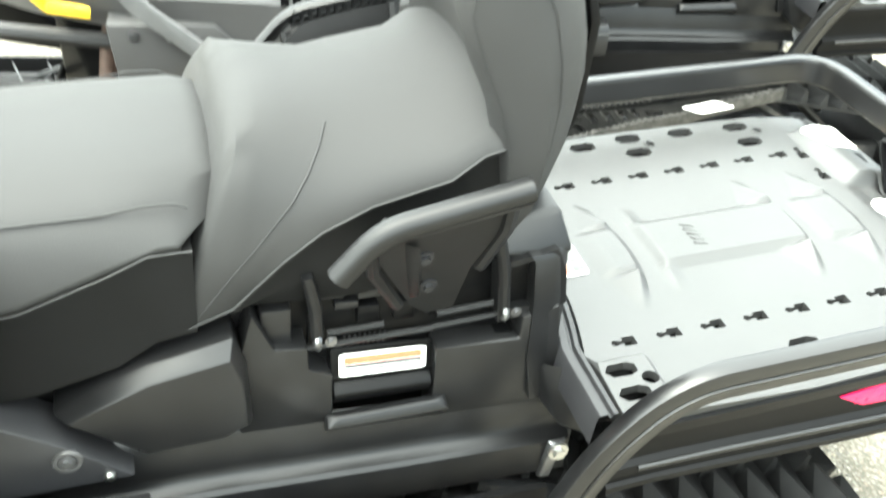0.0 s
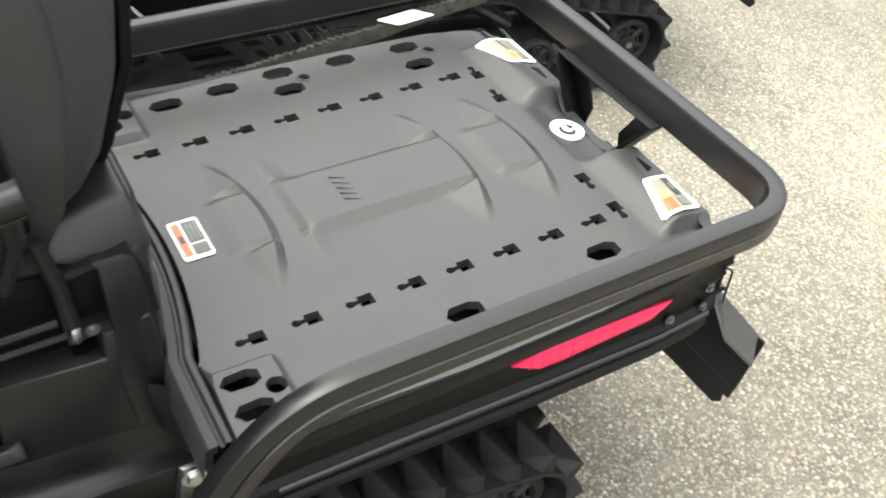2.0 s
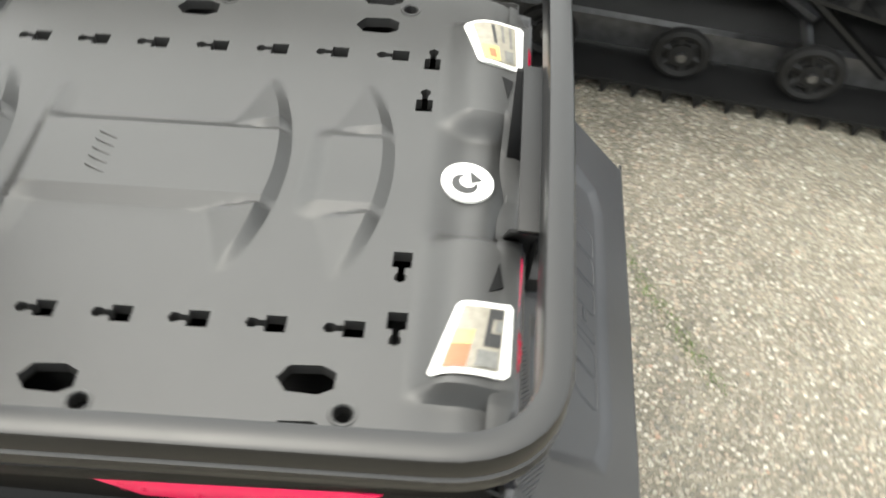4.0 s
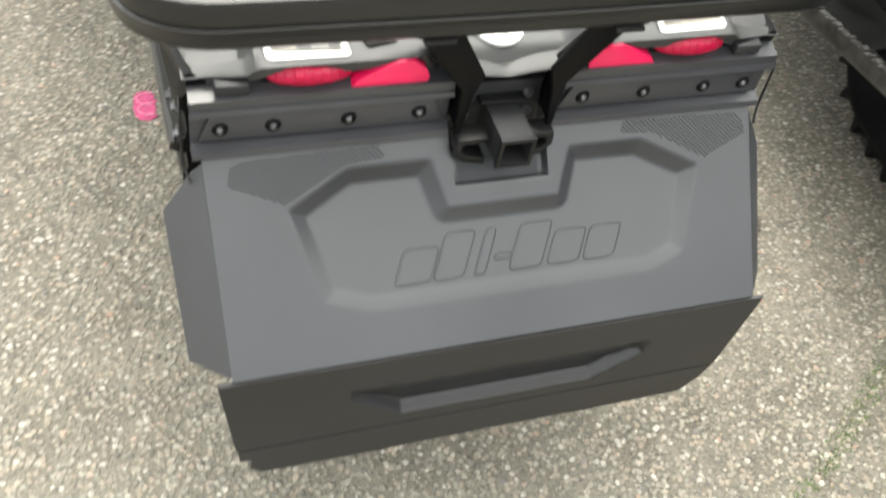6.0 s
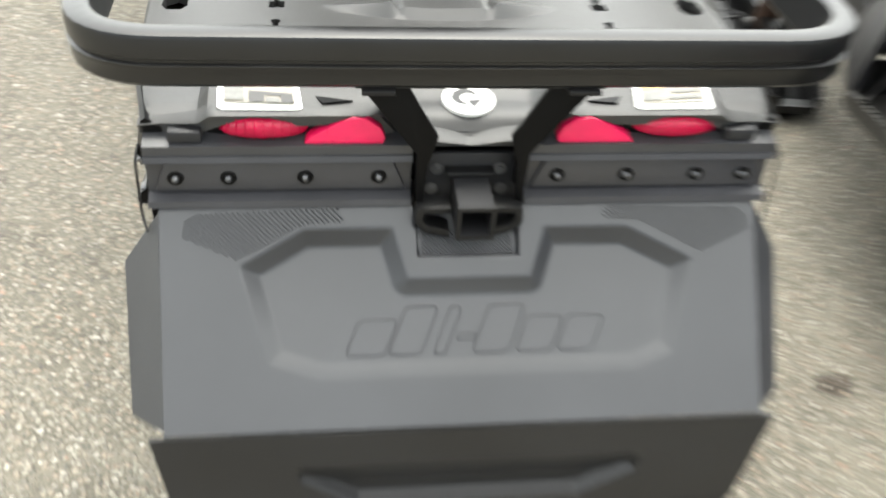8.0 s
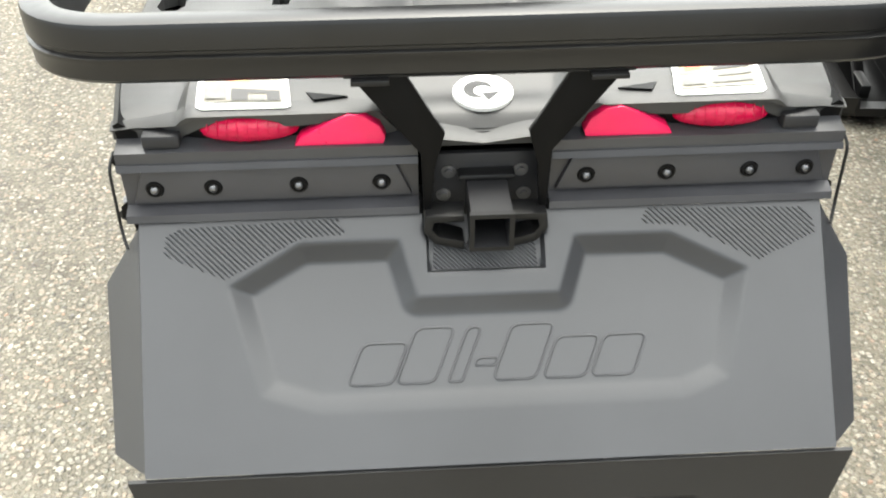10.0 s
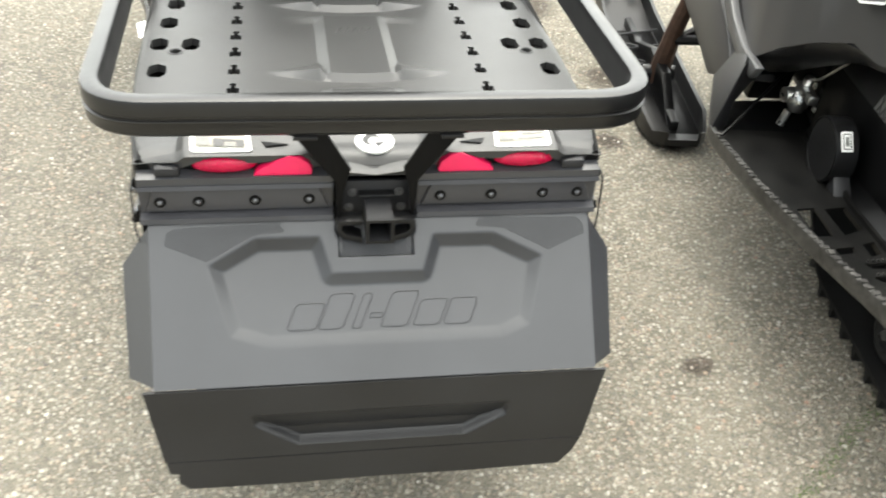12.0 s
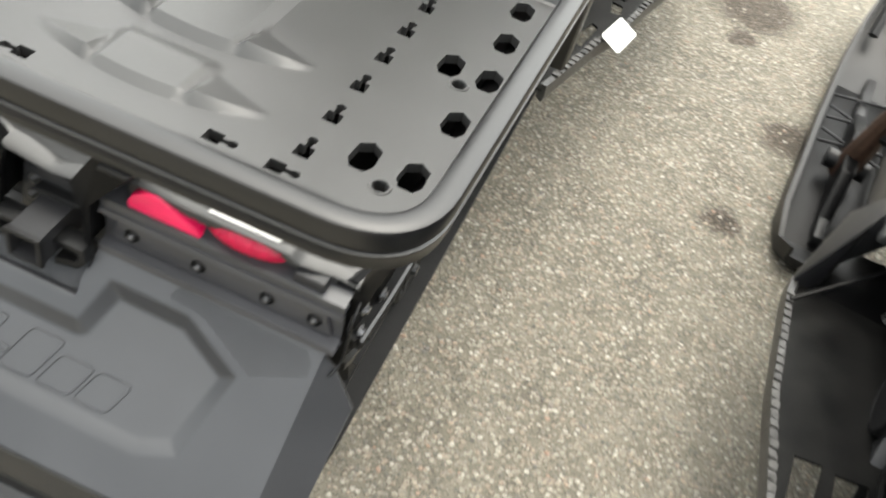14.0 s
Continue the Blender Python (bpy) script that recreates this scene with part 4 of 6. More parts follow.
def drive_track(root):
    loop = track_path()
    rings = []
    cen = (0.25, 0.2)
    n = len(loop)
    b = bmesh.new()
    vs = []
    for i, (y, z) in enumerate(loop):
        a, c = loop[i - 1], loop[(i + 1) % n]
        t = Vector((c[0] - a[0], c[1] - a[1])).normalized()
        nx, nz = t.y, -t.x
        vs.append([b.verts.new((x, y + nx * h, z + nz * h)) for x, h in ((-0.300, 0.0), (0.300, 0.0), (0.300, -0.009), (-0.300, -0.009))])
    for i in range(n):
        p, q = vs[i], vs[(i + 1) % n]
        for j in range(4):
            b.faces.new((p[j], p[(j + 1) % 4], q[(j + 1) % 4], q[j]))
    belt = part("track_belt", b, RUBBER, root, "black rubber track with tall lugs", sharp=50)
    # lugs: five paddles across the belt, each kind on one mesh
    kinds = []
    for x0, x1, lean in ((-0.298, -0.205, 0.010), (-0.195, -0.105, -0.010), (-0.095, 0.095, 0.006), (0.105, 0.195, -0.010), (0.205, 0.298, 0.010)):
        mid = (x0 + x1) / 2
        pts = [(x0, -0.013 + lean, -0.002), (x1, -0.013 - lean, -0.002), (x0, 0.013 + lean, -0.002), (x1, 0.013 - lean, -0.002), (mid - 0.008, -0.027, -0.002), (mid + 0.008, 0.027, -0.002),
               (x0 + 0.004, -0.004 + lean, 0.036), (x1 - 0.004, -0.004 - lean, 0.036), (x0 + 0.004, 0.004 + lean, 0.036), (x1 - 0.004, 0.004 - lean, 0.036)]
        kinds.append(part("lug", hull([Vector(p) for p in pts]), RUBBER, belt, smooth=False))
    seg = [(Vector(loop[i]), Vector(loop[(i + 1) % n])) for i in range(n)]
    total = sum((q - p).length for p, q in seg)
    rows = round(total / 0.072)
    done, k = 0.0, 0
    for p, q in seg:
        d = (q - p).length
        while k < rows and k * total / rows < done + d:
            at = p.lerp(q, (k * total / rows - done) / d)
            t = (q - p).normalized()
            m = Matrix(((1, 0, 0, 0), (0, t.x, t.y, at.x), (0, t.y, -t.x, at.y), (0, 0, 0, 1)))
            for lug in kinds:
                if k == 0:
                    lug.matrix_basis = m
                else:
                    again(lug, m, belt)
            k += 1
        done += d
    # wheels and slide rails
    for sx in (-1, 1):
        for y, z, r in ((-0.505, 0.151, 0.082), (-0.185, 0.125, 0.072), (0.10, 0.120, 0.065), (0.40, 0.120, 0.065), (0.70, 0.120, 0.065)):
            c = Vector((sx * 0.262, y, z))
            w = part("idler_wheel", torus(c, (1, 0, 0), r - 0.012, 0.014, 36, 8), RUBBER, root, "black spoked idler wheel")
            b = cylinder(c - Vector((0.012, 0, 0)), c + Vector((0.012, 0, 0)), 0.028, 16)
            for i in range(6):
                a = math.pi * i / 3 + 0.3
                e = c + Vector((0, math.cos(a), math.sin(a))) * (r - 0.014)
                b = tube([c, e], [0.009, 0.012], 6, b)
            part("spokes", b, RUBBER, w)
            part("wheel_rim", torus(c, (1, 0, 0), r * 0.5, 0.006, 28, 6), RUBBER, w)
            part("axle_cap", cylinder(c + Vector((sx * 0.012, 0, 0)), c + Vector((sx * 0.022, 0, 0)), 0.011, 10), DARKSTEEL, w)
        part("slide_rail", loft([[Vector((sx * 0.17 + dx, y, z)) for dx in (-0.012, 0.012) for z in ((0.055, 0.125) if dx < 0 else (0.125, 0.055))] for y in (-0.46, 0.2, 0.85)]), DARKSTEEL, root)
        part("rail_arm", tube([(sx * 0.19, -0.36, 0.10), (sx * 0.20, -0.05, 0.34), (sx * 0.2, 0.12, 0.40)], 0.014, 8), COAT, root)
        part("damper", tube([(sx * 0.06, -0.2, 0.14), (sx * 0.06, 0.25, 0.40)], 0.024, 10), DARKSTEEL, root)
    part("cross_shaft", tube([(-0.27, -0.505, 0.151), (0.27, -0.505, 0.151)], 0.012, 8), DARKSTEEL, root)
    part("cross_shaft", tube([(-0.27, -0.185, 0.125), (0.27, -0.185, 0.125)], 0.010, 8), DARKSTEEL, root)


EDGE = [(-0.358, 0.06), (-0.402, 0.27), (-0.437, 0.385), (-0.458, 0.52), (-0.504, 0.72), (-0.540, 0.93), (-0.562, 1.17), (-0.560, 1.22)]
INNER = [(-0.338, 0.06), (-0.345, 0.33), (-0.354, 0.48), (-0.363, 0.63), (-0.366, 0.86), (-0.352, 0.96), (-0.340, 1.22)]


def edge_x(y):
    return float(np.interp(y, [p[1] for p in EDGE], [p[0] for p in EDGE]))


def inner_x(y):
    return float(np.interp(y, [p[1] for p in INNER], [p[0] for p in INNER]))


def board_z(y):
    """The running boards fall towards the front."""
    return 0.385 - 0.094 * (y - 0.32)


def running_boards(root):
    ys = [0.06 + 0.04 * i for i in range(30)]

    def beam():
        sec = [(-0.006, 0.010), (0.004, 0.012), (0.008, 0.004), (0.006, -0.018), (-0.004, -0.026), (-0.008, -0.014)]
        return loft([[Vector((edge_x(y) + a, y, board_z(y) + c)) for a, c in sec] for y in ys])
    both("board_edge", beam, WORN, root, "worn black ribbed edge of the running board")

    def rim():
        sec = [(-0.004, 0.010), (0.003, 0.011), (0.005, -0.020), (-0.003, -0.020)]
        return loft([[Vector((inner_x(y) + a, y, board_z(y) + c)) for a, c in sec] for y in ys])
    both("board_rim", rim, DUSTY, root)

    def knurl():
        rng = np.random.default_rng(7)
        bm, y = None, 0.10
        while y < 1.18:
            x, z, d = edge_x(y), board_z(y) + 0.010, rng.uniform(0.006, 0.013)
            bm = box((x - 0.007, y, z), (x + 0.005, y + d, z + rng.uniform(0.002, 0.005)), 0.0, bm)
            y += 0.019
        return bm
    for o in both("edge_teeth", knurl, WORN, root):
        tagged(o, kind="stuff")
    # the plate with its openings and slanted slots
    holes = [[(-0.487, 0.842), (-0.446, 0.850), (-0.449, 0.738), (-0.485, 0.734)], [(-0.427, 0.846), (-0.378, 0.856), (-0.378, 0.766), (-0.424, 0.742)],
             [(-0.464, 0.690), (-0.424, 0.699), (-0.432, 0.676), (-0.464, 0.669)], [(-0.402, 0.710), (-0.374, 0.720), (-0.378, 0.676), (-0.404, 0.664)],
             [(-0.416, 0.478), (-0.392, 0.484), (-0.400, 0.432), (-0.420, 0.440)], [(-0.392, 0.352), (-0.378, 0.362), (-0.362, 0.300), (-0.362, 0.262), (-0.380, 0.256)]]
    holes += [[(-0.428, y + 0.005), (-0.376, y + 0.012), (-0.374, y - 0.009), (-0.420, y - 0.011)] for y in (0.633, 0.588, 0.546)]
    holes.append([(-0.416, 0.511), (-0.374, 0.516), (-0.374, 0.504), (-0.414, 0.501)])
    outline = [(edge_x(y), y) for y in ys] + [(inner_x(y), y) for y in ys[::-1]]

    def plate():
        return sheet(outline, holes, 0.03, lambda x, y: 0.385 - 0.094 * (y - 0.32), 0.005)
    both("board_plate", plate, DUSTY, root, "dusty black running board plate with slots", sharp=30)

    def slot_teeth():
        bm = None
        for y in (0.633, 0.588, 0.546, 0.51):
            for i in range(5):
                u = -0.422 + 0.010 * i
                z = board_z(y)
                bm = box((u, y + 0.009 + 0.0014 * i, z), (u + 0.004, y + 0.013 + 0.0014 * i, z + 0.005), 0.0, bm)
        return bm
    for o in both("slot_teeth", slot_teeth, WORN, root):
        tagged(o, kind="stuff")

    def wall():
        return loft([[Vector((x, y, z)) for x, z in ((inner_x(y) + 0.004, board_z(y) - 0.01), (-0.322, board_z(y) + 0.02), (-0.316, 0.51), (-0.306, 0.51), (-0.312, board_z(y) - 0.01))] for y in ys])
    both("tunnel_side", wall, BLACK, root, "black side wall of the tunnel above the running board", sharp=30)
    for sx in (-1, 1):
        comb = None
        for i in range(12):
            y = 0.455 + 0.017 * i
            x, z = sx * abs(inner_x(y)), board_z(y)
            comb = tube([(x, y, z + 0.008), (x, y + 0.002, z + 0.026)], [0.0045, 0.002], 6, comb)
        tagged(part("rail_studs", comb, WORN, root), kind="stuff")
        # white tag taped on the edge
        c = [Vector((sx * x, y, board_z(y) + 0.019)) for x, y in ((0.466, 0.350), (0.449, 0.247), (0.406, 0.291), (0.424, 0.393))]
        if sx > 0:
            c = [c[1], c[0], c[3], c[2]]
        sticker([c[3], c[2], c[1], c[0]], root, [(0.10, 0.35, 0.90, 0.50, GREYPRINT), (0.10, 0.62, 0.70, 0.74, GREYPRINT)], "white_tag", "white printed tag taped to the running board", lift=0.0)
        # toe guard, brace and floor of the foot well
        fair = [(0.566, 1.205, 0.318), (0.558, 1.205, 0.285), (0.562, 1.245, 0.300), (0.520, 1.400, 0.350), (0.505, 1.420, 0.320), (0.508, 1.255, 0.445), (0.488, 1.300, 0.455), (0.470, 1.400, 0.440), (0.520, 1.235, 0.300)]
        part("toe_fairing", hull([Vector((sx * x, y, z)) for x, y, z in fair], 0.004), BAR, root, "dark grey pointed fairing ahead of the foot well", sharp=20)
        lip = [(0.556, 1.214, 0.318), (0.506, 1.262, 0.442), (0.470, 1.312, 0.452), (0.412, 1.362, 0.400), (0.405, 1.395, 0.372), (0.500, 1.330, 0.330)]
        part("well_lip", hull([Vector((sx * x, y, z)) for x, y, z in lip], 0.004), BAR, root, "dark grey lip round the foot well", sharp=20)
        part("toe_brace", tube([(sx * 0.560, 1.150, 0.322), (sx * 0.36, 1.34, 0.405)], 0.004, 8), BLACK, root)
        part("toe_floor", prism([(sx * 0.22, 1.215), (sx * 0.556, 1.215), (sx * 0.535, 1.28), (sx * 0.49, 1.365), (sx * 0.22, 1.40)], "z", 0.288, 0.298, 0.001), BLACK, root)
        part("well_wall", prism([(sx * 0.42, 0.29), (sx * 0.32, 0.29), (sx * 0.30, 0.50), (sx * 0.385, 0.47)], "y", 1.40, 1.43, 0.004), BLACK, root)
        # brake caliper and drum in the foot well
        hub, rad = Vector((sx * 0.366, 1.0, 0.388)), 0.072
        drum = part("drum_guard", cylinder(hub - Vector((sx * 0.020, 0, 0)), hub + Vector((sx * 0.028, 0, 0)), rad, 36, 0.003), TUB, root, "black drum guard in the foot well")
        part("drum_flange", torus(hub + Vector((sx * 0.028, 0, 0)), (1, 0, 0), rad - 0.003, 0.002, 36, 8), BLACK, drum)
        part("drum_foot", hull([Vector((sx * x, y, z)) for x, y, z in ((0.345, 0.945, 0.325), (0.385, 0.945, 0.325), (0.345, 0.90, 0.330), (0.385, 0.90, 0.330), (0.345, 0.955, 0.375), (0.38, 0.955, 0.375))], 0.003), BAR, drum)

        def on_drum(x, deg):
            return Vector((sx * x, hub.y - (rad + 0.002) * math.cos(radians(deg)), hub.z + (rad + 0.002) * math.sin(radians(deg))))
        s = [on_drum(0.362, 60), on_drum(0.387, 60), on_drum(0.387, 26), on_drum(0.362, 26)]
        sticker(s if sx < 0 else [s[1], s[0], s[3], s[2]], root, [(0.14, 0.10, 0.86, 0.90, BLACKPRINT), (0.24, 0.16, 0.76, 0.84, WHITE), (0.34, 0.26, 0.66, 0.74, GREYPRINT)], "small_label", "small white label with a black printed frame", lift=0.006)
        cal = part("caliper", ball((sx * 0.385, 1.190, 0.400), 0.026, 1.2), STEEL, root, "bright metal brake caliper")
        b = cylinder((sx * 0.385, 1.180, 0.424), (sx * 0.385, 1.170, 0.470), 0.012, 10)
        b = cylinder((sx * 0.375, 1.215, 0.405), (sx * 0.415, 1.210, 0.405), 0.018, 12, 0.002, b)
        b = box((sx * 0.39 - 0.012, 1.110, 0.430), (sx * 0.39 + 0.012, 1.195, 0.452), 0.004, b)
        b = cylinder((sx * 0.40, 1.195, 0.372), (sx * 0.41, 1.195, 0.335), 0.010, 8, 0, b)
        part("caliper_fitting", b, STEEL, cal)
        part("brake_cable", tube(rounded([(sx * 0.385, 1.170, 0.468), (sx * 0.388, 1.120, 0.490), (sx * 0.375, 1.040, 0.575)], 0.03), 0.003, 6), STEEL, cal)
        for y, z in ((1.02, 0.40), (0.97, 0.375), (1.20, 0.375), (1.23, 0.42)):
            bolt((sx * 0.336, y, z), (sx, 0, 0), 0.006, root, STEEL)


def skis(root):
    for sx in (-1, 1):
        rows = []
        for y, z, w in ((1.585, 0.030, 0.050), (1.63, 0.008, 0.080), (1.72, 0.0, 0.098), (2.1, 0.0, 0.100), (2.4, 0.006, 0.096), (2.58, 0.040, 0.088), (2.72, 0.110, 0.070), (2.82, 0.20, 0.045)):
            lip = 0.075 if 1.65 < y < 2.6 else 0.045
            rows.append([Vector((sx * 0.488 + a * w, y, z + c)) for a, c in ((-1.0, lip), (-1.0, 0.012), (-0.9, 0.0), (0.9, 0.0), (1.0, 0.012), (1.0, lip), (0.88, lip), (0.84, 0.020), (-0.84, 0.020), (-0.88, lip))])
        ski = part("ski", loft(rows), COAT, root, "black moulded ski", sharp=25)
        part("ski_loop", tube(rounded([(sx * 0.44, 2.55, 0.09), (sx * 0.45, 2.80, 0.30), (sx * 0.488, 2.86, 0.33), (sx * 0.525, 2.80, 0.30), (sx * 0.535, 2.55, 0.09)], 0.05), 0.014, 8), COAT, ski)
        part("ski_rib", box((sx * 0.488 - 0.012, 1.68, 0.018), (sx * 0.488 + 0.012, 2.4, 0.055), 0.004), COAT, ski)
        part("ski_floor", box((sx * 0.488 - 0.078, 1.66, 0.019), (sx * 0.488 + 0.078, 2.38, 0.025), 0.002), BLACK, ski)
        part("ski_keel", hull([Vector((sx * 0.488 + a, y, z)) for a in (-0.016, 0.016) for y, z in ((1.70, 0.022), (1.86, 0.120), (2.02, 0.125), (2.30, 0.022))], 0.005), BLACK, ski)
        for i in range(5):
            y = 2.02 + 0.055 * i
            part("ski_web", tube([(sx * 0.488 - 0.078, y, 0.060), (sx * 0.488 + 0.078, y + 0.055 * (-1) ** i, 0.060)], 0.004, 6), BAR, ski)
        part("spindle", tube([(sx * 0.488, 1.95, 0.05), (sx * 0.47, 1.93, 0.22), (sx * 0.43, 1.90, 0.44)], [0.034, 0.026, 0.022], 10), COPPER, root)
        part("ski_bush", cylinder((sx * 0.488 - 0.05, 1.95, 0.075), (sx * 0.488 + 0.05, 1.95, 0.075), 0.024, 12, 0.004), COAT, root)
        part("lower_arm", tube([(sx * 0.46, 1.92, 0.20), (sx * 0.18, 1.72, 0.30)], 0.016, 8), COAT, root)
        part("lower_arm", tube([(sx * 0.46, 1.92, 0.20), (sx * 0.18, 2.02, 0.30)], 0.016, 8), COAT, root)
        part("upper_arm", tube([(sx * 0.43, 1.90, 0.42), (sx * 0.20, 1.80, 0.48)], 0.014, 8), COAT, root)
        part("tie_rod", tube([(sx * 0.45, 2.02, 0.40), (sx * 0.10, 2.0, 0.42)], 0.010, 8), BLACK, root)
        part("damper", tube([(sx * 0.40, 1.90, 0.24), (sx * 0.25, 1.86, 0.62)], 0.028, 12), COPPER, root)


def bodywork(root):
    stations = [  # y, then x and z of the lower lip, the waist, the shoulder, and the crown's height
        (0.77, 0.368, 0.672, 0.380, 0.778, 0.225, 0.945, 0.965), (0.84, 0.382, 0.654, 0.395, 0.77, 0.24, 0.955, 0.98), (0.90, 0.397, 0.640, 0.412, 0.76, 0.27, 0.97, 1.02), (0.98, 0.415, 0.645, 0.435, 0.75, 0.30, 0.99, 1.06), (1.08, 0.440, 0.598, 0.455, 0.73, 0.33, 1.0, 1.10),
        (1.20, 0.462, 0.525, 0.472, 0.70, 0.31, 0.99, 1.12), (1.32, 0.472, 0.440, 0.478, 0.69, 0.305, 0.95, 1.10), (1.52, 0.455, 0.400, 0.468, 0.70, 0.295, 0.91, 1.07), (1.66, 0.42, 0.50, 0.45, 0.70, 0.29, 0.89, 1.03),
        (1.82, 0.385, 0.600, 0.42, 0.69, 0.33, 0.90, 1.01), (2.02, 0.32, 0.61, 0.345, 0.69, 0.26, 0.84, 0.92), (2.20, 0.19, 0.61, 0.21, 0.67, 0.16, 0.78, 0.82)]
    fine = []
    for a, b in zip(stations, stations[1:]):
        for i in range(4):
            fine.append([p + (q - p) * i / 4 for p, q in zip(a, b)])
    fine.append(list(stations[-1]))
    rings = []
    for y, xl, zl, xm, zm, xu, zu, zt in fine:
        half = [(xl - 0.05, zl + 0.01), (xl, zl), (xm, zm), ((xm + xu) / 2 + 0.02, (zm + zu) / 2 + 0.02), (xu, zu), (xu * 0.5, zt - 0.02)]
        rings.append([Vector((-x, y, z)) for x, z in half] + [Vector((0, y, zt))] + [Vector((x, y, z)) for x, z in half[::-1]])
    hood = part("bodywork", loft(rings, closed=False), PAINT, root, "dark grey painted side panels and hood", sharp=24)
    part("nose", hull([Vector((sx * x, y, z)) for sx in (-1, 1) for x, y, z in ((0.19, 2.18, 0.61), (0.21, 2.19, 0.68), (0.15, 2.19, 0.78), (0.10, 2.34, 0.60), (0.08, 2.33, 0.68), (0.24, 1.9, 0.46), (0.12, 2.24, 0.46))], 0.01), BLACK, root, "black plastic nose")
    part("belly", hull([Vector((sx * x, y, z)) for sx in (-1, 1) for x, y, z in ((0.30, 1.28, 0.34), (0.30, 1.9, 0.34), (0.22, 1.25, 0.24), (0.20, 2.0, 0.26), (0.30, 1.25, 0.70), (0.28, 2.0, 0.66))], 0.01), BLACK, root)
    for sx in (-1, 1):
        side = sx
        # dark rim that turns in below the panel's lower edge
        rim = []
        for y, xi, zi in ((0.78, 0.352, 0.658), (0.84, 0.362, 0.640), (0.90, 0.377, 0.625), (0.95, 0.385, 0.612), (1.00, 0.393, 0.592), (1.11, 0.400, 0.528), (1.24, 0.402, 0.448), (1.34, 0.408, 0.396)):
            xo, zo = (float(np.interp(y, [st[0] for st in stations], [st[k] for st in stations])) for k in (1, 2))
            rim.append([Vector((side * xo, y, zo)), Vector((side * (xo * 0.45 + xi * 0.55 + 0.006), y, zo * 0.45 + zi * 0.55 - 0.004)), Vector((side * xi, y, zi)), Vector((side * (xi - 0.012), y, zi + 0.004)), Vector((side * (xo - 0.02), y, zo + 0.012))])
        part("panel_rim", loft(rim), TUB, root, "black rim turned in below the panel", sharp=40)
        # pale trim strip down the panel's front edge
        strip = [(1.90, 0.90), (1.76, 0.70), (1.58, 0.555), (1.46, 0.485), (1.36, 0.455), (1.235, 0.455), (1.265, 0.415), (1.36, 0.415), (1.48, 0.445), (1.62, 0.535), (1.80, 0.68), (1.94, 0.88)]
        part("trim_strip", prism(strip, "x", side * 0.466, side * 0.486, 0.003), TRIM, root, "pale grey trim strip along the panel edge")
        # lower front fairing ahead of the foot well
        poly = [(2.00, 0.37), (1.62, 0.49), (1.48, 0.43), (1.38, 0.345), (1.56, 0.265), (1.70, 0.30), (1.90, 0.335)]
        part("front_fairing", prism(poly, "x", side * 0.36, side * 0.478, 0.012, shrink=0.94), PAINT, root, "dark grey lower front fairing")
        # lower bracket panel with two bolts
        poly = [(1.86, 0.645), (1.84, 0.48), (1.75, 0.46), (1.66, 0.54), (1.57, 0.60), (1.62, 0.645)]
        part("bracket_panel", prism(poly, "x", side * 0.33, side * 0.462, 0.006), PAINT, root, "grey bracket panel with two bolts")
        for y in (1.80, 1.72):
            bolt((side * 0.462, y, 0.617), (side, 0, 0), 0.009, root)
        part("bumper_arm", tube([(side * 0.40, 1.84, 0.575), (side * 0.39, 2.10, 0.60), (side * 0.25, 2.30, 0.60)], 0.020, 8), COAT, root)
        part("headlamp", hull([Vector((side * x, y, z)) for x, y, z in ((0.36, 2.02, 0.70), (0.40, 1.88, 0.695), (0.395, 1.87, 0.735), (0.34, 2.04, 0.775), (0.30, 2.0, 0.72), (0.32, 1.88, 0.76))], 0.004), GLASS, root, "clear headlamp")
        part("yellow_accent", hull([Vector((side * x, y, z)) for x, y, z in ((0.375, 2.00, 0.635), (0.425, 1.895, 0.642), (0.425, 1.89, 0.672), (0.38, 1.99, 0.668), (0.33, 2.0, 0.65))], 0.003), YELLOW, root, "bright yellow headlamp accent")
        part("yellow_accent", hull([Vector((side * x, y, z)) for x, y, z in ((0.375, 2.00, 0.635), (0.38, 1.99, 0.668), (0.335, 2.085, 0.735), (0.32, 2.09, 0.70), (0.31, 2.02, 0.66))], 0.003), YELLOW, root)
        # pale mark on the panel, as plain bars
        for i in range(7):
            y = 1.47 - 0.028 * i
            part("panel_mark", prism([(y, 0.700), (y - 0.019, 0.700), (y - 0.016, 0.728), (y + 0.003, 0.728)], "x", side * 0.455, side * 0.4765, 0), BLACK, root)
        # instruction label on the panel
        c = [Vector((side * 0.420, 1.02, 0.811)), Vector((side * 0.385, 0.896, 0.874)), Vector((side * 0.410, 0.879, 0.764)), Vector((side * 0.428, 0.950, 0.737))]
        c = [p + Vector((side * 0.022, 0, 0.005)) for p in c]
        sticker(c if side > 0 else [c[1], c[0], c[3], c[2]], root, [(0.06, 0.05, 0.94, 0.95, LABELGREY)] + [(0.14 + 0.05 * (i % 2), 0.14 + 0.075 * i, 0.88 - 0.06 * (i % 3), 0.165 + 0.075 * i, SILVERPRINT) for i in range(8)] + [(0.2, 0.79, 0.43, 0.90, GREYPRINT), (0.55, 0.79, 0.78, 0.90, BLUE)], "instruction_label", "grey instruction label with a white border")
        part("pillar", loft([[Vector((side * x, y, z)) for x, z in ((0.275, 0.592), (0.312, 0.588), (0.326, 0.565), (0.329, 0.505), (0.275, 0.50))] for y in (0.60, 0.90, 1.15)], width=0.003), TUB, root, "black beam beside the tunnel with a pale upper edge")
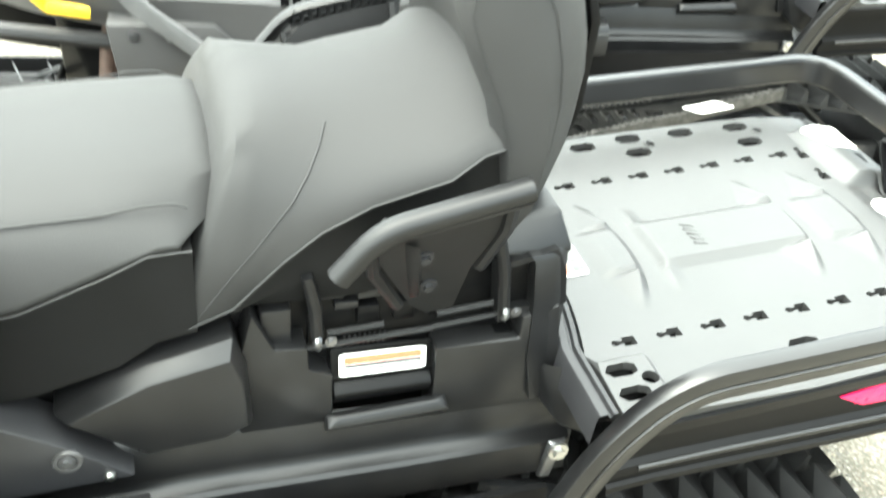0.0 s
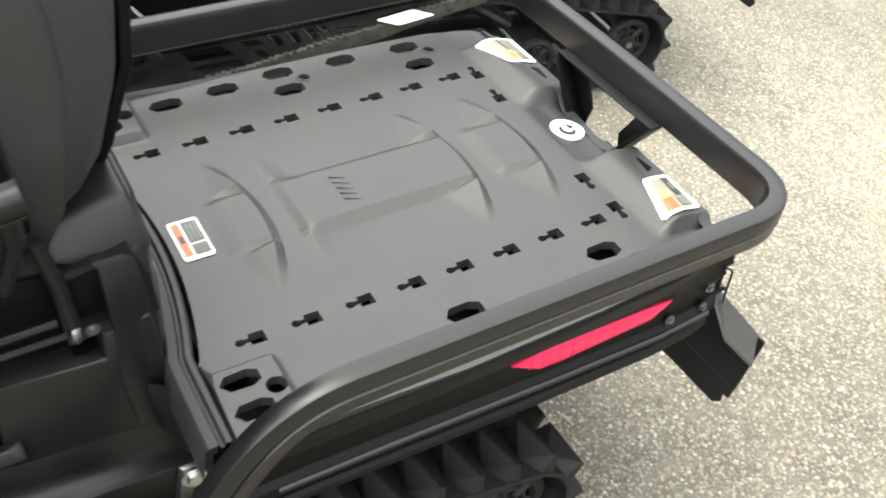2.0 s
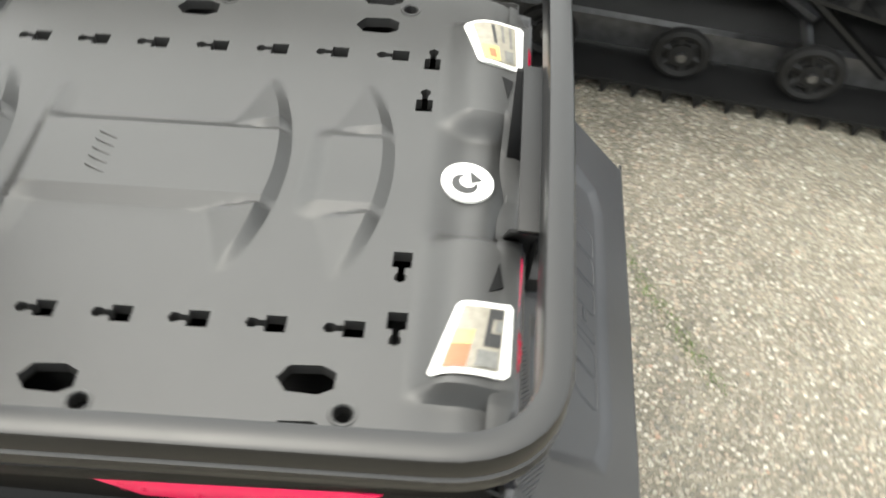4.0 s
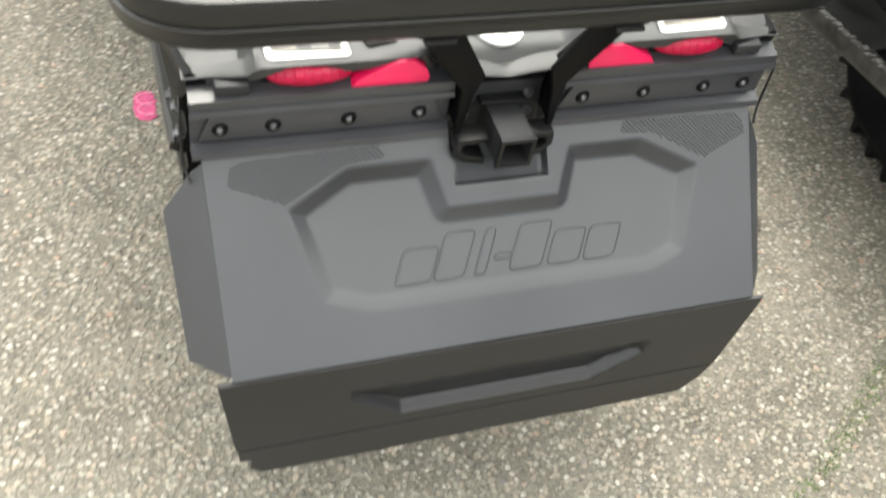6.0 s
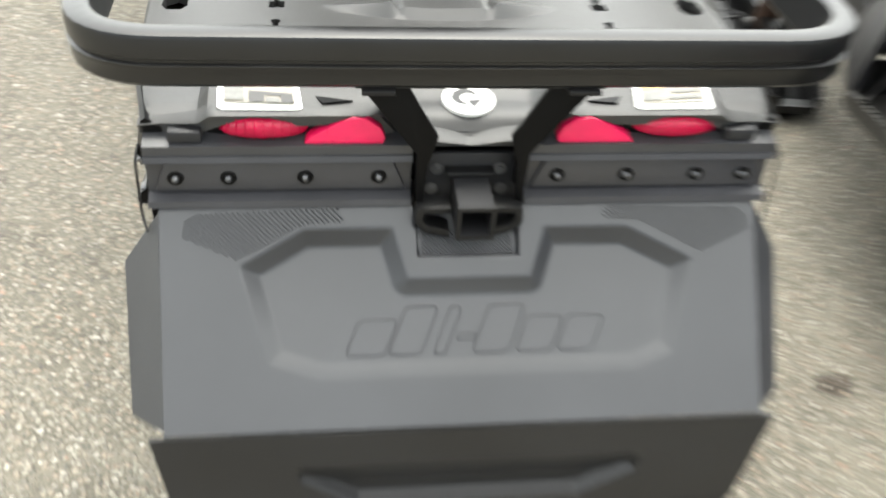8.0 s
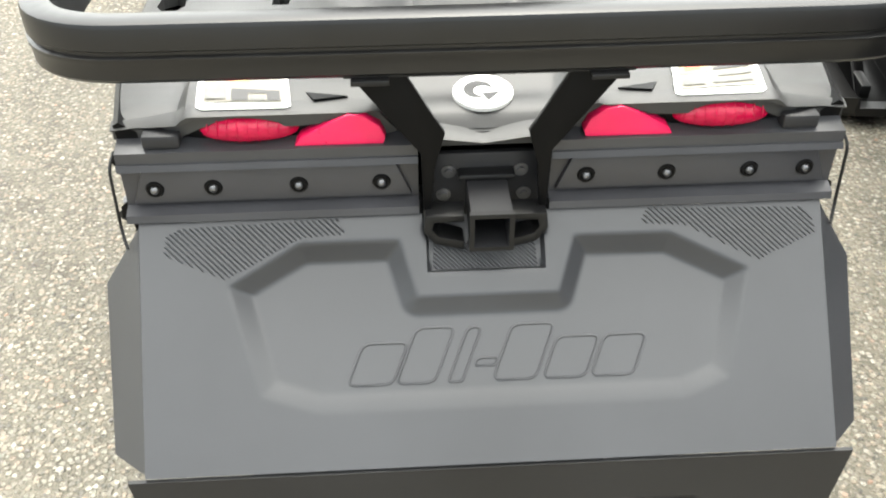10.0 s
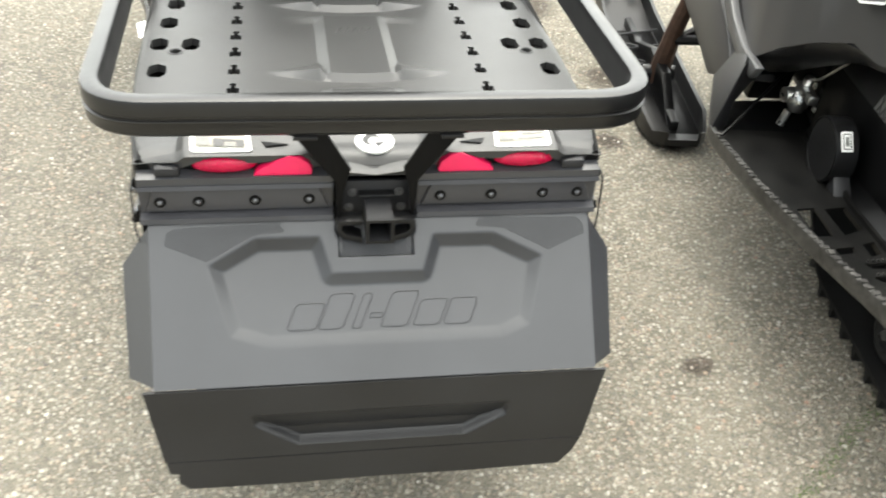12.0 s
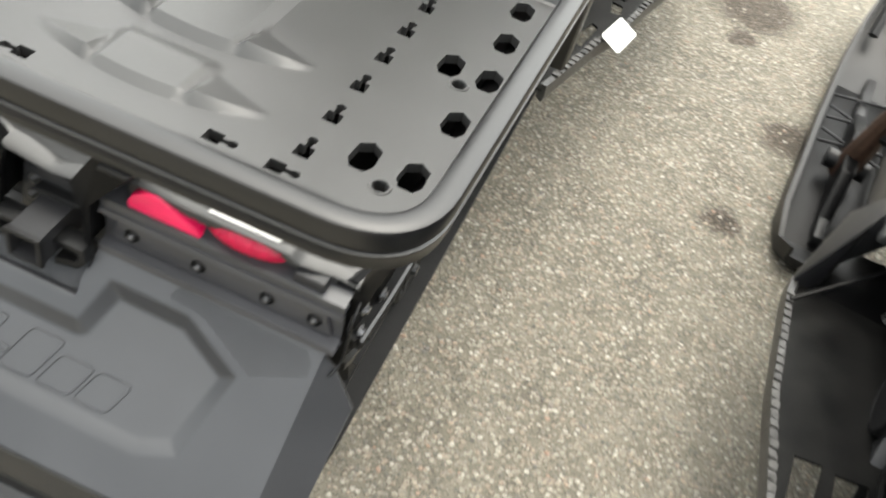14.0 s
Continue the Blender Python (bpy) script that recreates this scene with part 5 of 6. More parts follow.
        # thin pale line along the beam's upper edge
        part("beam_edge", tube([(side * 0.3265, 0.60, 0.5655), (side * 0.3265, 0.945, 0.5655)], 0.0018, 6), WORN, root)
        for x, y, z in ((0.3285, 0.699, 0.536), (0.321, 0.662, 0.578)):
            bolt((side * x, y, z), (side, 0, 0.3), 0.006, root, STEEL)
        # small lattice plate on the pillar
        plate = part("lattice_plate", hull([Vector((side * x, y, z)) for x, y, z in ((0.326, 0.955, 0.556), (0.326, 0.845, 0.562), (0.332, 0.968, 0.508), (0.332, 0.835, 0.510), (0.318, 0.90, 0.53))], 0.001), LABELGREY, root, "pale grey lattice plate")
        for i in range(6):
            y = 0.945 - 0.019 * i
            for lean in (-0.014, 0.014):
                part("plate_bar", tube([(side * 0.3275, y - lean / 2, 0.553), (side * 0.3335, y + lean / 2, 0.512)], 0.0011, 5), BLACKPRINT, plate)
    # handlebar and windscreen stub
    part("console", hull([Vector((sx * x, y, z)) for sx in (-1, 1) for x, y, z in ((0.10, 1.05, 1.05), (0.14, 1.35, 1.08), (0.06, 1.15, 1.22), (0.10, 1.4, 1.2))], 0.02), BLACK, root)
    part("handlebar", tube(rounded([(-0.40, 1.02, 1.16), (-0.26, 1.12, 1.20), (0.26, 1.12, 1.20), (0.40, 1.02, 1.16)], 0.06), 0.014, 10), COAT, root, "black handlebar with grips")


from mathutils.bvhtree import BVHTree


def seat(root):
    # rider's cushion
    st = [(0.468, 0.760, 0.905, 0.945, 0.956), (0.484, 0.757, 0.905, 0.952, 0.970), (0.518, 0.750, 0.903, 0.952, 0.978), (0.62, 0.718, 0.880, 0.944, 0.974), (0.72, 0.688, 0.840, 0.940, 0.970), (0.90, 0.672, 0.815, 0.935, 0.965), (1.10, 0.72, 0.83, 0.955, 1.00), (1.22, 0.76, 0.87, 0.98, 1.03)]
    rings, low, cord1, cord2 = [], [], [], []
    for y, z0, z1, z2, z3 in st:
        half = [(0.200, z1), (0.206, z1 + 0.012), (0.190, z2 - 0.022), (0.170, z2), (0.150, z2 + 0.011), (0.110, z3 - 0.006), (0.05, z3)]
        k = min(1.0, 0.70 + 0.30 * math.sin(min(1.0, max(0.0, (y - 0.466) / 0.10)) * math.pi / 2))
        half = [(x * (k if i > 2 else 0.5 + 0.5 * k if i == 2 else 1), z) for i, (x, z) in enumerate(half)]

        def back(x, z):
            return y + (0.045 if y < 0.52 else 0.0) * (1 - (z - z0) / 0.20) + 0.045 * max(0.0, (0.60 - y) / 0.11) * (x / 0.2) ** 4
        rings.append([Vector((-x, back(x, z), z)) for x, z in half] + [Vector((x, back(x, z), z)) for x, z in half[::-1]])
        y = y + 0.055 if y < 0.52 else y
        lo = [(0.175, z0), (0.198, z0 + 0.02), (0.201, z1)]
        low.append([Vector((-x, y, z)) for x, z in lo] + [Vector((x, y, z)) for x, z in lo[::-1]])
        cord1.append((y, 0.1725, z2 + 0.001))
        cord2.append((y, 0.2075, z1 + 0.004))
    part("rider_cushion", loft(rings, width=0.004), VINYL, root, "grey vinyl rider seat cushion", sharp=60)
    part("rider_seat_side", loft(low), VINYL_SIDE, root, "black vinyl side of the rider seat")
    for sx in (-1, 1):
        for cord in (cord1, cord2):
            part("seam", tube([(sx * x, y, z) for y, x, z in cord], 0.0015, 6), SEAM, root)
    # passenger cushion: slanted slices from the front tip to the backrest
    sl = [((0.550, 0.766), (0.474, 1.006)), ((0.538, 0.769), (0.456, 1.030)), ((0.482, 0.796), (0.430, 1.036)), ((0.420, 0.866), (0.395, 1.032)), ((0.372, 0.908), (0.345, 1.028)), ((0.312, 0.940), (0.285, 1.034)), ((0.215, 0.968), (0.205, 1.044)), ((0.175, 1.000), (0.170, 1.062)), ((0.140, 1.010), (0.140, 1.072))]
    rings, low, cord = [], [], []
    for i, ((yb, zb), (yt, zt)) in enumerate(sl):
        w = 0.192 + 0.004 * min(i, 3)
        dome = min(1.0, max(0.0, (i - 1) / 3))
        half = [(w - 0.016, 0.0), (w, 0.06), (w, 0.45), (w - 0.012, 0.74), (w - 0.022, 0.84), (w - 0.045, 0.925), (w - 0.075, 0.965), (w - 0.115, 0.985), (0.03, 0.975)]
        crown = [(w - 0.016, 0.0), (w, 0.08), (w - 0.004, 0.24), (w - 0.018, 0.42), (w - 0.038, 0.58), (w - 0.064, 0.74), (w - 0.095, 0.87), (w - 0.130, 0.95), (0.03, 1.0)]
        half = [(p[0] + (q[0] - p[0]) * dome, p[1] + (q[1] - p[1]) * dome) for p, q in zip(half, crown)]
        bow = (0.006, 0.005, 0.003, 0.001, 0, 0, 0, 0, 0)[i]
        pts = [(x, yb + (yt - yb) * k + bow * math.sin(math.pi * k), zb + (zt - zb) * k) for x, k in half]
        rings.append([Vector((-x, y, z)) for x, y, z in pts] + [Vector((x, y, z)) for x, y, z in pts[::-1]])
        cord.append((w + 0.0005, yb + (yt - yb) * 0.06, zb + (zt - zb) * 0.06))
        base = [(w - 0.03, yb - 0.002, max(0.79, zb - 0.16)), (w - 0.012, yb - 0.004, (max(0.79, zb - 0.16) + zb) / 2), (w - 0.014, yb, zb + 0.006)]
        if i > 1:
            low.append([Vector((-x, y, z)) for x, y, z in base] + [Vector((x, y, z)) for x, y, z in base[::-1]])
    cushion = loft(rings)
    skin = BVHTree.FromBMesh(cushion)
    part("passenger_cushion", cushion, VINYL, root, "grey vinyl passenger seat cushion", sharp=60)
    part("passenger_seat_side", loft(low), VINYL_SIDE, root)
    for sx in (-1, 1):
        part("seam", tube([(sx * x, y, z) for x, y, z in cord], 0.0022, 6), SEAM, root)
        way = rounded([(0.530, 0.785, 0), (0.475, 0.865, 0), (0.41, 0.945, 0), (0.375, 0.985, 0), (0.352, 1.012, 0)], 0.04, 8)
        line = []
        for p in way:
            hit = skin.ray_cast(Vector((sx * 1.0, p.x, p.y)), Vector((-sx, 0, 0)))[0]
            if hit is not None:
                line.append(hit)
        part("seam", tube(line, 0.0017, 6), SEAM, root)
    # backrest
    st = [(0.800, 0.130, 0.075, 0.150), (0.860, 0.140, 0.060, 0.180), (0.920, 0.147, 0.020, 0.208), (1.000, 0.157, 0.000, 0.214), (1.070, 0.176, -0.005, 0.214), (1.120, 0.200, 0.0, 0.212), (1.180, 0.222, 0.015, 0.208), (1.250, 0.215, 0.055, 0.202), (1.320, 0.190, 0.060, 0.185), (1.360, 0.160, 0.090, 0.150)]
    rings = []
    for z, yf, yb, w in st:
        half = [(0.04, yf - 0.022), (w * 0.55, yf - 0.016), (w * 0.84, yf), (w * 0.97, yf - 0.010), (w, (yf + yb) / 2 + 0.02), (w * 0.97, yb + 0.095), (w * 0.86, yb + 0.064), (w * 0.6, yb + 0.030), (0.04, yb)]
        rings.append([Vector((-x, y, z)) for x, y in half] + [Vector((x, y, z)) for x, y in half[::-1]])
    part("backrest", loft(rings, width=0.003), VINYL, root, "grey vinyl backrest, tapering upward", sharp=60)
    for sx in (-1, 1):
        part("seam", tube([(sx * w * 0.972, yb + 0.095, z) for z, yf, yb, w in st], 0.0011, 6), SEAM, root)
        part("seam", tube([(sx * w * 0.972, yf - 0.012, z) for z, yf, yb, w in st[3:]], 0.0011, 6), SEAM, root)
    part("back_shell", loft([[Vector((x, yb - 0.002 + 0.02 * abs(x) * 2, z)) for x in (-w, -w * 0.6, w * 0.6, w)] + [Vector((x, yb + 0.012 + 0.02 * abs(x) * 2, z)) for x in (w, w * 0.6, -w * 0.6, -w)] for z, yb, w in ((0.82, 0.060, 0.08), (0.90, 0.026, 0.09), (1.0, -0.002, 0.095), (1.12, -0.006, 0.095), (1.20, 0.012, 0.08))], width=0.004), BLACK, root, "black plastic shell behind the backrest")


def storage_base(root):
    """Plastic base under the passenger seat, with side pockets, latched doors and grab handles."""
    part("core", box((-0.155, 0.02, 0.55), (0.155, 1.05, 0.80), 0.01), BLACK, root, "black storage base under the seat")
    wall = [(-0.203, 0.075), (-0.200, 0.045), (-0.186, 0.022), (-0.160, 0.012), (-0.08, 0.004), (0.08, 0.004), (0.160, 0.012), (0.186, 0.022), (0.200, 0.045), (0.203, 0.075)]
    part("rear_wall", loft([[Vector((x * (1 + s), y - 0.3 * s, z)) for x, y in wall] for z, s in ((0.585, 0.05), (0.66, 0.01), (0.76, 0.0), (0.828, -0.02), (0.836, -0.04))], width=0.0), TUB, root, "black rear wall of the storage base")
    part("lid", hull([Vector((sx * x, y, z)) for sx in (-1, 1) for x, y, z in ((0.186, 0.018, 0.828), (0.186, 0.14, 0.832), (0.15, 0.032, 0.880), (0.16, 0.14, 0.872), (0.15, 0.02, 0.80))], 0.010), TUB, root)
    s = [(0.047, 0.0105, 0.655), (-0.047, 0.0105, 0.655), (-0.047, 0.0105, 0.625), (0.047, 0.0105, 0.625)]
    sticker([Vector(p) for p in (s[1], s[0], s[3], s[2])], root, [(0.05, 0.1, 0.95, 0.45, ORANGE), (0.05, 0.55, 0.95, 0.9, GREYPRINT)])
    # curved tray wall along the deck's front edge
    xs = [-0.345 + 0.69 * i / 40 for i in range(41)]

    def lip(x, off):
        return -0.046 + 0.030 * min(1.0, abs(x) / 0.21) ** 2 + off
    rings = [[Vector((x, lip(x, o), z)) for o, z in ((0.044, 0.62), (0.041, 0.668), (0.037, 0.673), (0.026, 0.674), (0.023, 0.668), (0.020, 0.668), (0.017, 0.674), (0.011, 0.674), (0.008, 0.670), (0.006, 0.64))] for x in xs]
    part("tray_wall", loft(rings, closed=False), BAR, root, "curved double-rimmed grey lip along the deck", sharp=40)
    for sx in (-1, 1):
        def P(y, z, x):
            return Vector((sx * x, y, z))
        # outer wall of the base: front post, rear panel, and the framed pocket above it
        part("post", prism([(0.458, 0.796), (0.430, 0.733), (0.386, 0.729), (0.384, 0.690), (0.352, 0.674), (0.350, 0.60), (0.347, 0.56), (0.478, 0.56), (0.480, 0.70)], "x", sx * 0.12, sx * 0.200, 0.004), TUB, root)
        part("pocket_wall", prism([(0.209, 0.699), (0.086, 0.697), (0.087, 0.735), (0.033, 0.749), (0.010, 0.60), (0.008, 0.56), (0.207, 0.56)], "x", sx * 0.15, sx * 0.201, 0.004), TUB, root)
        rim = [(0.130, 0.824), (0.046, 0.841), (0.028, 0.80), (0.020, 0.744), (0.085, 0.732), (0.120, 0.724)]
        border = sheet(rim, [[(0.112, 0.818), (0.070, 0.827), (0.060, 0.748), (0.104, 0.746)]], 0.03, lambda x, y: 0 * x, 0.03)
        for v in border.verts:
            v.co = P(v.co.x, v.co.y, 0.191 + v.co.z)
        part("pocket_frame", border, TUB, root, sharp=20)
        part("pocket_back", prism([(0.122, 0.82), (0.045, 0.835), (0.03, 0.76), (0.11, 0.735)], "x", sx * 0.150, sx * 0.176, 0.001), BLACK, root)
        part("pocket_floor", hull([P(*p) for p in ((0.39, 0.672, 0.184), (0.09, 0.700, 0.184), (0.09, 0.700, 0.10), (0.39, 0.672, 0.10), (0.39, 0.64, 0.184), (0.09, 0.66, 0.184))], 0.002), BLACK, root)
        part("pocket_back", hull([P(*p) for p in ((0.38, 0.80, 0.150), (0.10, 0.80, 0.150), (0.10, 0.69, 0.165), (0.38, 0.67, 0.165), (0.38, 0.8, 0.12), (0.10, 0.69, 0.12))], 0.003), BLACK, root)
        part("pocket_block", box((min(sx * 0.150, sx * 0.184), 0.405, 0.72), (max(sx * 0.150, sx * 0.184), 0.445, 0.785), 0.004), TUB, root)
        for i in range(3):
            part("pocket_block", box((min(sx * 0.148, sx * 0.172), 0.285 - 0.05 * i, 0.735), (max(sx * 0.148, sx * 0.172), 0.315 - 0.05 * i, 0.765), 0.003), BLACK, root)
        # door with its label, pull lip and shelf below
        door = part("latch_door", hull([P(*p) for p in ((0.353, 0.706, 0.181), (0.208, 0.702, 0.181), (0.208, 0.652, 0.190), (0.353, 0.652, 0.190), (0.353, 0.706, 0.165), (0.208, 0.652, 0.165))], 0.003), BLACK, root, "black latch door with a label")
        part("pull_lip", hull([P(*p) for p in ((0.350, 0.654, 0.190), (0.211, 0.654, 0.190), (0.211, 0.640, 0.205), (0.350, 0.640, 0.205), (0.350, 0.618, 0.196), (0.211, 0.618, 0.196), (0.350, 0.63, 0.17), (0.211, 0.63, 0.17))], 0.003), BLACK, door)
        part("shelf_lip", hull([P(*p) for p in ((0.362, 0.604, 0.198), (0.188, 0.612, 0.198), (0.345, 0.606, 0.212), (0.205, 0.612, 0.212), (0.362, 0.590, 0.219), (0.186, 0.596, 0.219), (0.362, 0.57, 0.20), (0.186, 0.57, 0.20))], 0.003), TUB, root)
        c = [P(0.342, 0.698, 0.1835), P(0.219, 0.695, 0.1835), P(0.219, 0.660, 0.1897), P(0.342, 0.662, 0.1897)]
        rows = [(0.06, 0.14, 0.94, 0.44, ORANGE), (0.06, 0.48, 0.94, 0.60, BLACKPRINT), (0.06, 0.66, 0.94, 0.74, BLACKPRINT), (0.06, 0.80, 0.60, 0.88, BLACKPRINT)]
        sticker([c[1], c[0], c[3], c[2]] if sx < 0 else c, root, [(1 - u1, v0, 1 - u0, v1, k) for u0, v0, u1, v1, k in rows], lift=0.003)
        # spring, latch wire, tie rods
        coil = [P(0.335 - 0.06 * t / 60 , 0.716 + 0.006 * math.sin(t * 0.9), 0.178 + 0.006 * math.cos(t * 0.9)) for t in range(60)]
        part("spring", tube(coil, 0.0014, 5), DARKSTEEL, root)
        for way in (((0.212, 0.726), (0.100, 0.736)), ((0.208, 0.748), (0.128, 0.756)), ((0.358, 0.738), (0.282, 0.742)), ((0.392, 0.716), (0.212, 0.724))):
            part("latch_rod", tube([P(y, z, 0.184) for y, z in way], 0.0048, 8), COAT, root)
        for y, z in ((0.330, 0.77), (0.300, 0.785), (0.315, 0.80), (0.350, 0.79)):
            part("pocket_block", box((min(sx * 0.150, sx * 0.172), y - 0.016, z - 0.006), (max(sx * 0.150, sx * 0.172), y + 0.016, z + 0.006), 0.002), TUB, root)
        for ya, yb, zb, zt in ((0.372, 0.388, 0.735, 0.846), (0.112, 0.138, 0.745, 0.882)):
            part("tie_rod", tube([P(ya, zb, 0.188), P((ya + yb) / 2 - 0.004, (zb + zt) / 2, 0.190), P(yb, zt, 0.196)], [0.0085, 0.0095, 0.008], 10), COAT, root)
            part("rod_end", torus(P(ya, zb - 0.004, 0.188), (0, 1, 0), 0.010, 0.005, 14, 6), DARKSTEEL, root)
            bolt(P(ya - 0.018, zb - 0.006, 0.190), (sx, 0, 0), 0.006, root, DARKSTEEL)
        # grab handle: bent tube on a stamped plate
        bar = rounded([P(0.373, 0.918, 0.300), P(0.325, 0.975, 0.300), P(0.150, 1.012, 0.295)], 0.03)
        sec = [(-0.014, 0.010), (-0.008, 0.0150), (0.004, 0.0150), (0.012, 0.009), (0.0135, -0.004), (0.008, -0.0155), (0.004, -0.0155), (0.0085, -0.004), (0.0075, 0.005), (0.002, 0.0095), (-0.008, 0.0095), (-0.014, 0.006)]

        def channel(i):
            d = (bar[min(i + 1, len(bar) - 1)] - bar[max(i - 1, 0)]).normalized()
            up = Vector((0, d.z, -d.y)).normalized()
            return up if up.z > 0 else -up
        grab = part("grab_handle", loft([[p + Vector((sx * o, 0, 0)) + channel(i) * (0.86 * u + 0.001) for o, u in sec] for i, p in enumerate(bar)]), COAT, root, "black channel-shaped grab handle on a stamped plate", sharp=50)
        rim = [(0.338, 0.945, 0.272), (0.309, 0.888, 0.244), (0.256, 0.793, 0.212), (0.233, 0.775, 0.210), (0.197, 0.779, 0.210), (0.189, 0.860, 0.234), (0.170, 0.929, 0.260), (0.156, 0.998, 0.284), (0.225, 0.988, 0.284), (0.307, 0.968, 0.282)]
        part("handle_plate", loft([[P(y, z, x) for y, z, x in rim], [P(y, z + 0.002, x - 0.006) for y, z, x in rim]]), COAT, grab)
        part("handle_leg", tube([P(0.165, 1.000, 0.282), P(0.160, 0.94, 0.262), P(0.175, 0.86, 0.228)], [0.011, 0.010, 0.010], 8), COAT, grab)
        part("handle_leg", tube([P(0.335, 0.952, 0.285), P(0.318, 0.88, 0.246), P(0.275, 0.80, 0.216)], [0.010, 0.009, 0.009], 8), COAT, grab)
        part("plate_rib", hull([P(*p) for p in ((0.290, 0.935, 0.266), (0.262, 0.81, 0.218), (0.245, 0.81, 0.218), (0.268, 0.93, 0.276), (0.252, 0.82, 0.230))], 0.003), COAT, grab)
        for y, z, x in ((0.257, 0.899, 0.251), (0.241, 0.838, 0.229)):
            bolt(P(y, z, x), (sx, 0, -0.35), 0.009, grab, BAR)
        for i in range(12):
            y = 0.318 - 0.0135 * i
            z = 0.977 - (y - 0.325) * 0.211
            part("handle_rib", hull([P(*p) for p in ((y, z + 0.008, 0.287), (y + 0.004, z + 0.008, 0.287), (y, z - 0.012, 0.287), (y + 0.004, z - 0.012, 0.287), (y, z + 0.007, 0.299), (y + 0.004, z + 0.007, 0.299), (y, z - 0.010, 0.300), (y + 0.004, z - 0.010, 0.300))], 0), COAT, grab)
        part("handle_lip", loft([[P(y, z - d, x) for x, d in ((0.290, 0.010), (0.286, 0.010), (0.286, 0.016), (0.304, 0.016), (0.304, 0.013), (0.290, 0.013))] for y, z in ((0.325, 0.975), (0.150, 1.012))]), COAT, grab)
        # flared lower apron and flange
        sec = [(0.192, 0.600), (0.200, 0.588), (0.203, 0.532), (0.206, 0.518), (0.212, 0.512), (0.224, 0.509), (0.229, 0.503), (0.230, 0.440), (0.222, 0.436), (0.196, 0.50)]
        part("apron", loft([[Vector((sx * x, y, z + 0.004 * (y > 0.4))) for x, z in sec] for y in (-0.012, 0.25, 0.5, 0.82)], width=0.002), TUB, root, "flared black apron with a folded flange")
        part("apron_corner", hull([P(*p) for p in ((0.050, 0.650, 0.205), (0.004, 0.664, 0.250), (-0.022, 0.610, 0.270), (0.024, 0.560, 0.248), (-0.016, 0.545, 0.262), (0.045, 0.580, 0.205), (-0.02, 0.53, 0.22))], 0.004), TUB, root)
        part("corner_fillet", hull([P(*p) for p in ((0.008, 0.63, 0.20), (-0.010, 0.668, 0.25), (-0.014, 0.664, 0.325), (-0.004, 0.61, 0.30), (-0.022, 0.64, 0.33), (-0.03, 0.60, 0.25))], 0.004), BLACK, root)
        # clip at the rail's foot
        clip = part("rail_clip", hull([P(*p) for p in ((0.025, 0.508, 0.230), (-0.005, 0.510, 0.230), (0.035, 0.432, 0.230), (0.009, 0.432, 0.230), (0.021, 0.506, 0.238), (-0.001, 0.508, 0.238), (0.029, 0.434, 0.238), (0.015, 0.434, 0.238))], 0.002), DARKSTEEL, root)
        bolt(P(0.009, 0.491, 0.238), (sx, 0, 0), 0.012, root, STEEL)
        # storage door ahead of the pocket, and the panel below it
        poly = [(0.705, 0.682), (0.594, 0.742), (0.482, 0.772), (0.466, 0.721), (0.460, 0.622), (0.497, 0.600), (0.603, 0.590)]
        my, mz = sum(p[0] for p in poly) / len(poly), sum(p[1] for p in poly) / len(poly)
        rings = [[P(my + (y - my) * k, mz + (z - mz) * q, x) for y, z in poly] for x, k, q in ((0.15, 1.0, 1.0), (0.203, 1.0, 1.0), (0.208, 0.99, 0.985), (0.225, 0.91, 0.80), (0.228, 0.89, 0.77))]
        part("side_door", loft(rings, width=0.0025), TUB, root, "angular black side storage door with a bevelled face", sharp=22)
        poly = [(0.615, 0.580), (0.700, 0.655), (0.775, 0.705), (1.02, 0.72), (1.04, 0.60), (0.80, 0.570)]
        part("corner_panel", prism(poly, "x", sx * 0.16, sx * 0.236, 0.005), BAR, root, "dark grey corner panel with bolts")
        for y, z in ((0.694, 0.628), (0.80, 0.65)):
            part("bolt_cup", torus(P(y, z, 0.237), (1, 0, 0), 0.015, 0.004, 18, 6), PAINT, root)
            bolt(P(y, z, 0.237), (sx, 0, 0), 0.008, root)
        bolt(P(0.647, 0.590, 0.237), (sx, 0, 0), 0.006, root, STEEL)


def snowmobile(m):
    root = new("snowmobile")
    cargo_deck(root)
    cargo_rail(root)
    side_skirt(root)
    rear_fascia(root)
    tow_hitch(root)
    snow_flap(root)
    storage_base(root)
    seat(root)
    bodywork(root)
    running_boards(root)
    skis(root)
    drive_track(root)
    root.matrix_basis = m
    return tagged(root, "black and grey wide-track snowmobile parked on asphalt", "snowmobile", "snowmobiles parked side by side")


first = snowmobile(pose(0, 0, 0))
second = copy_thing(first, pose(1.309, -1.284, 0, 0, 0, -6.0))
tagged(second, "black and grey snowmobile parked beside another, set back")


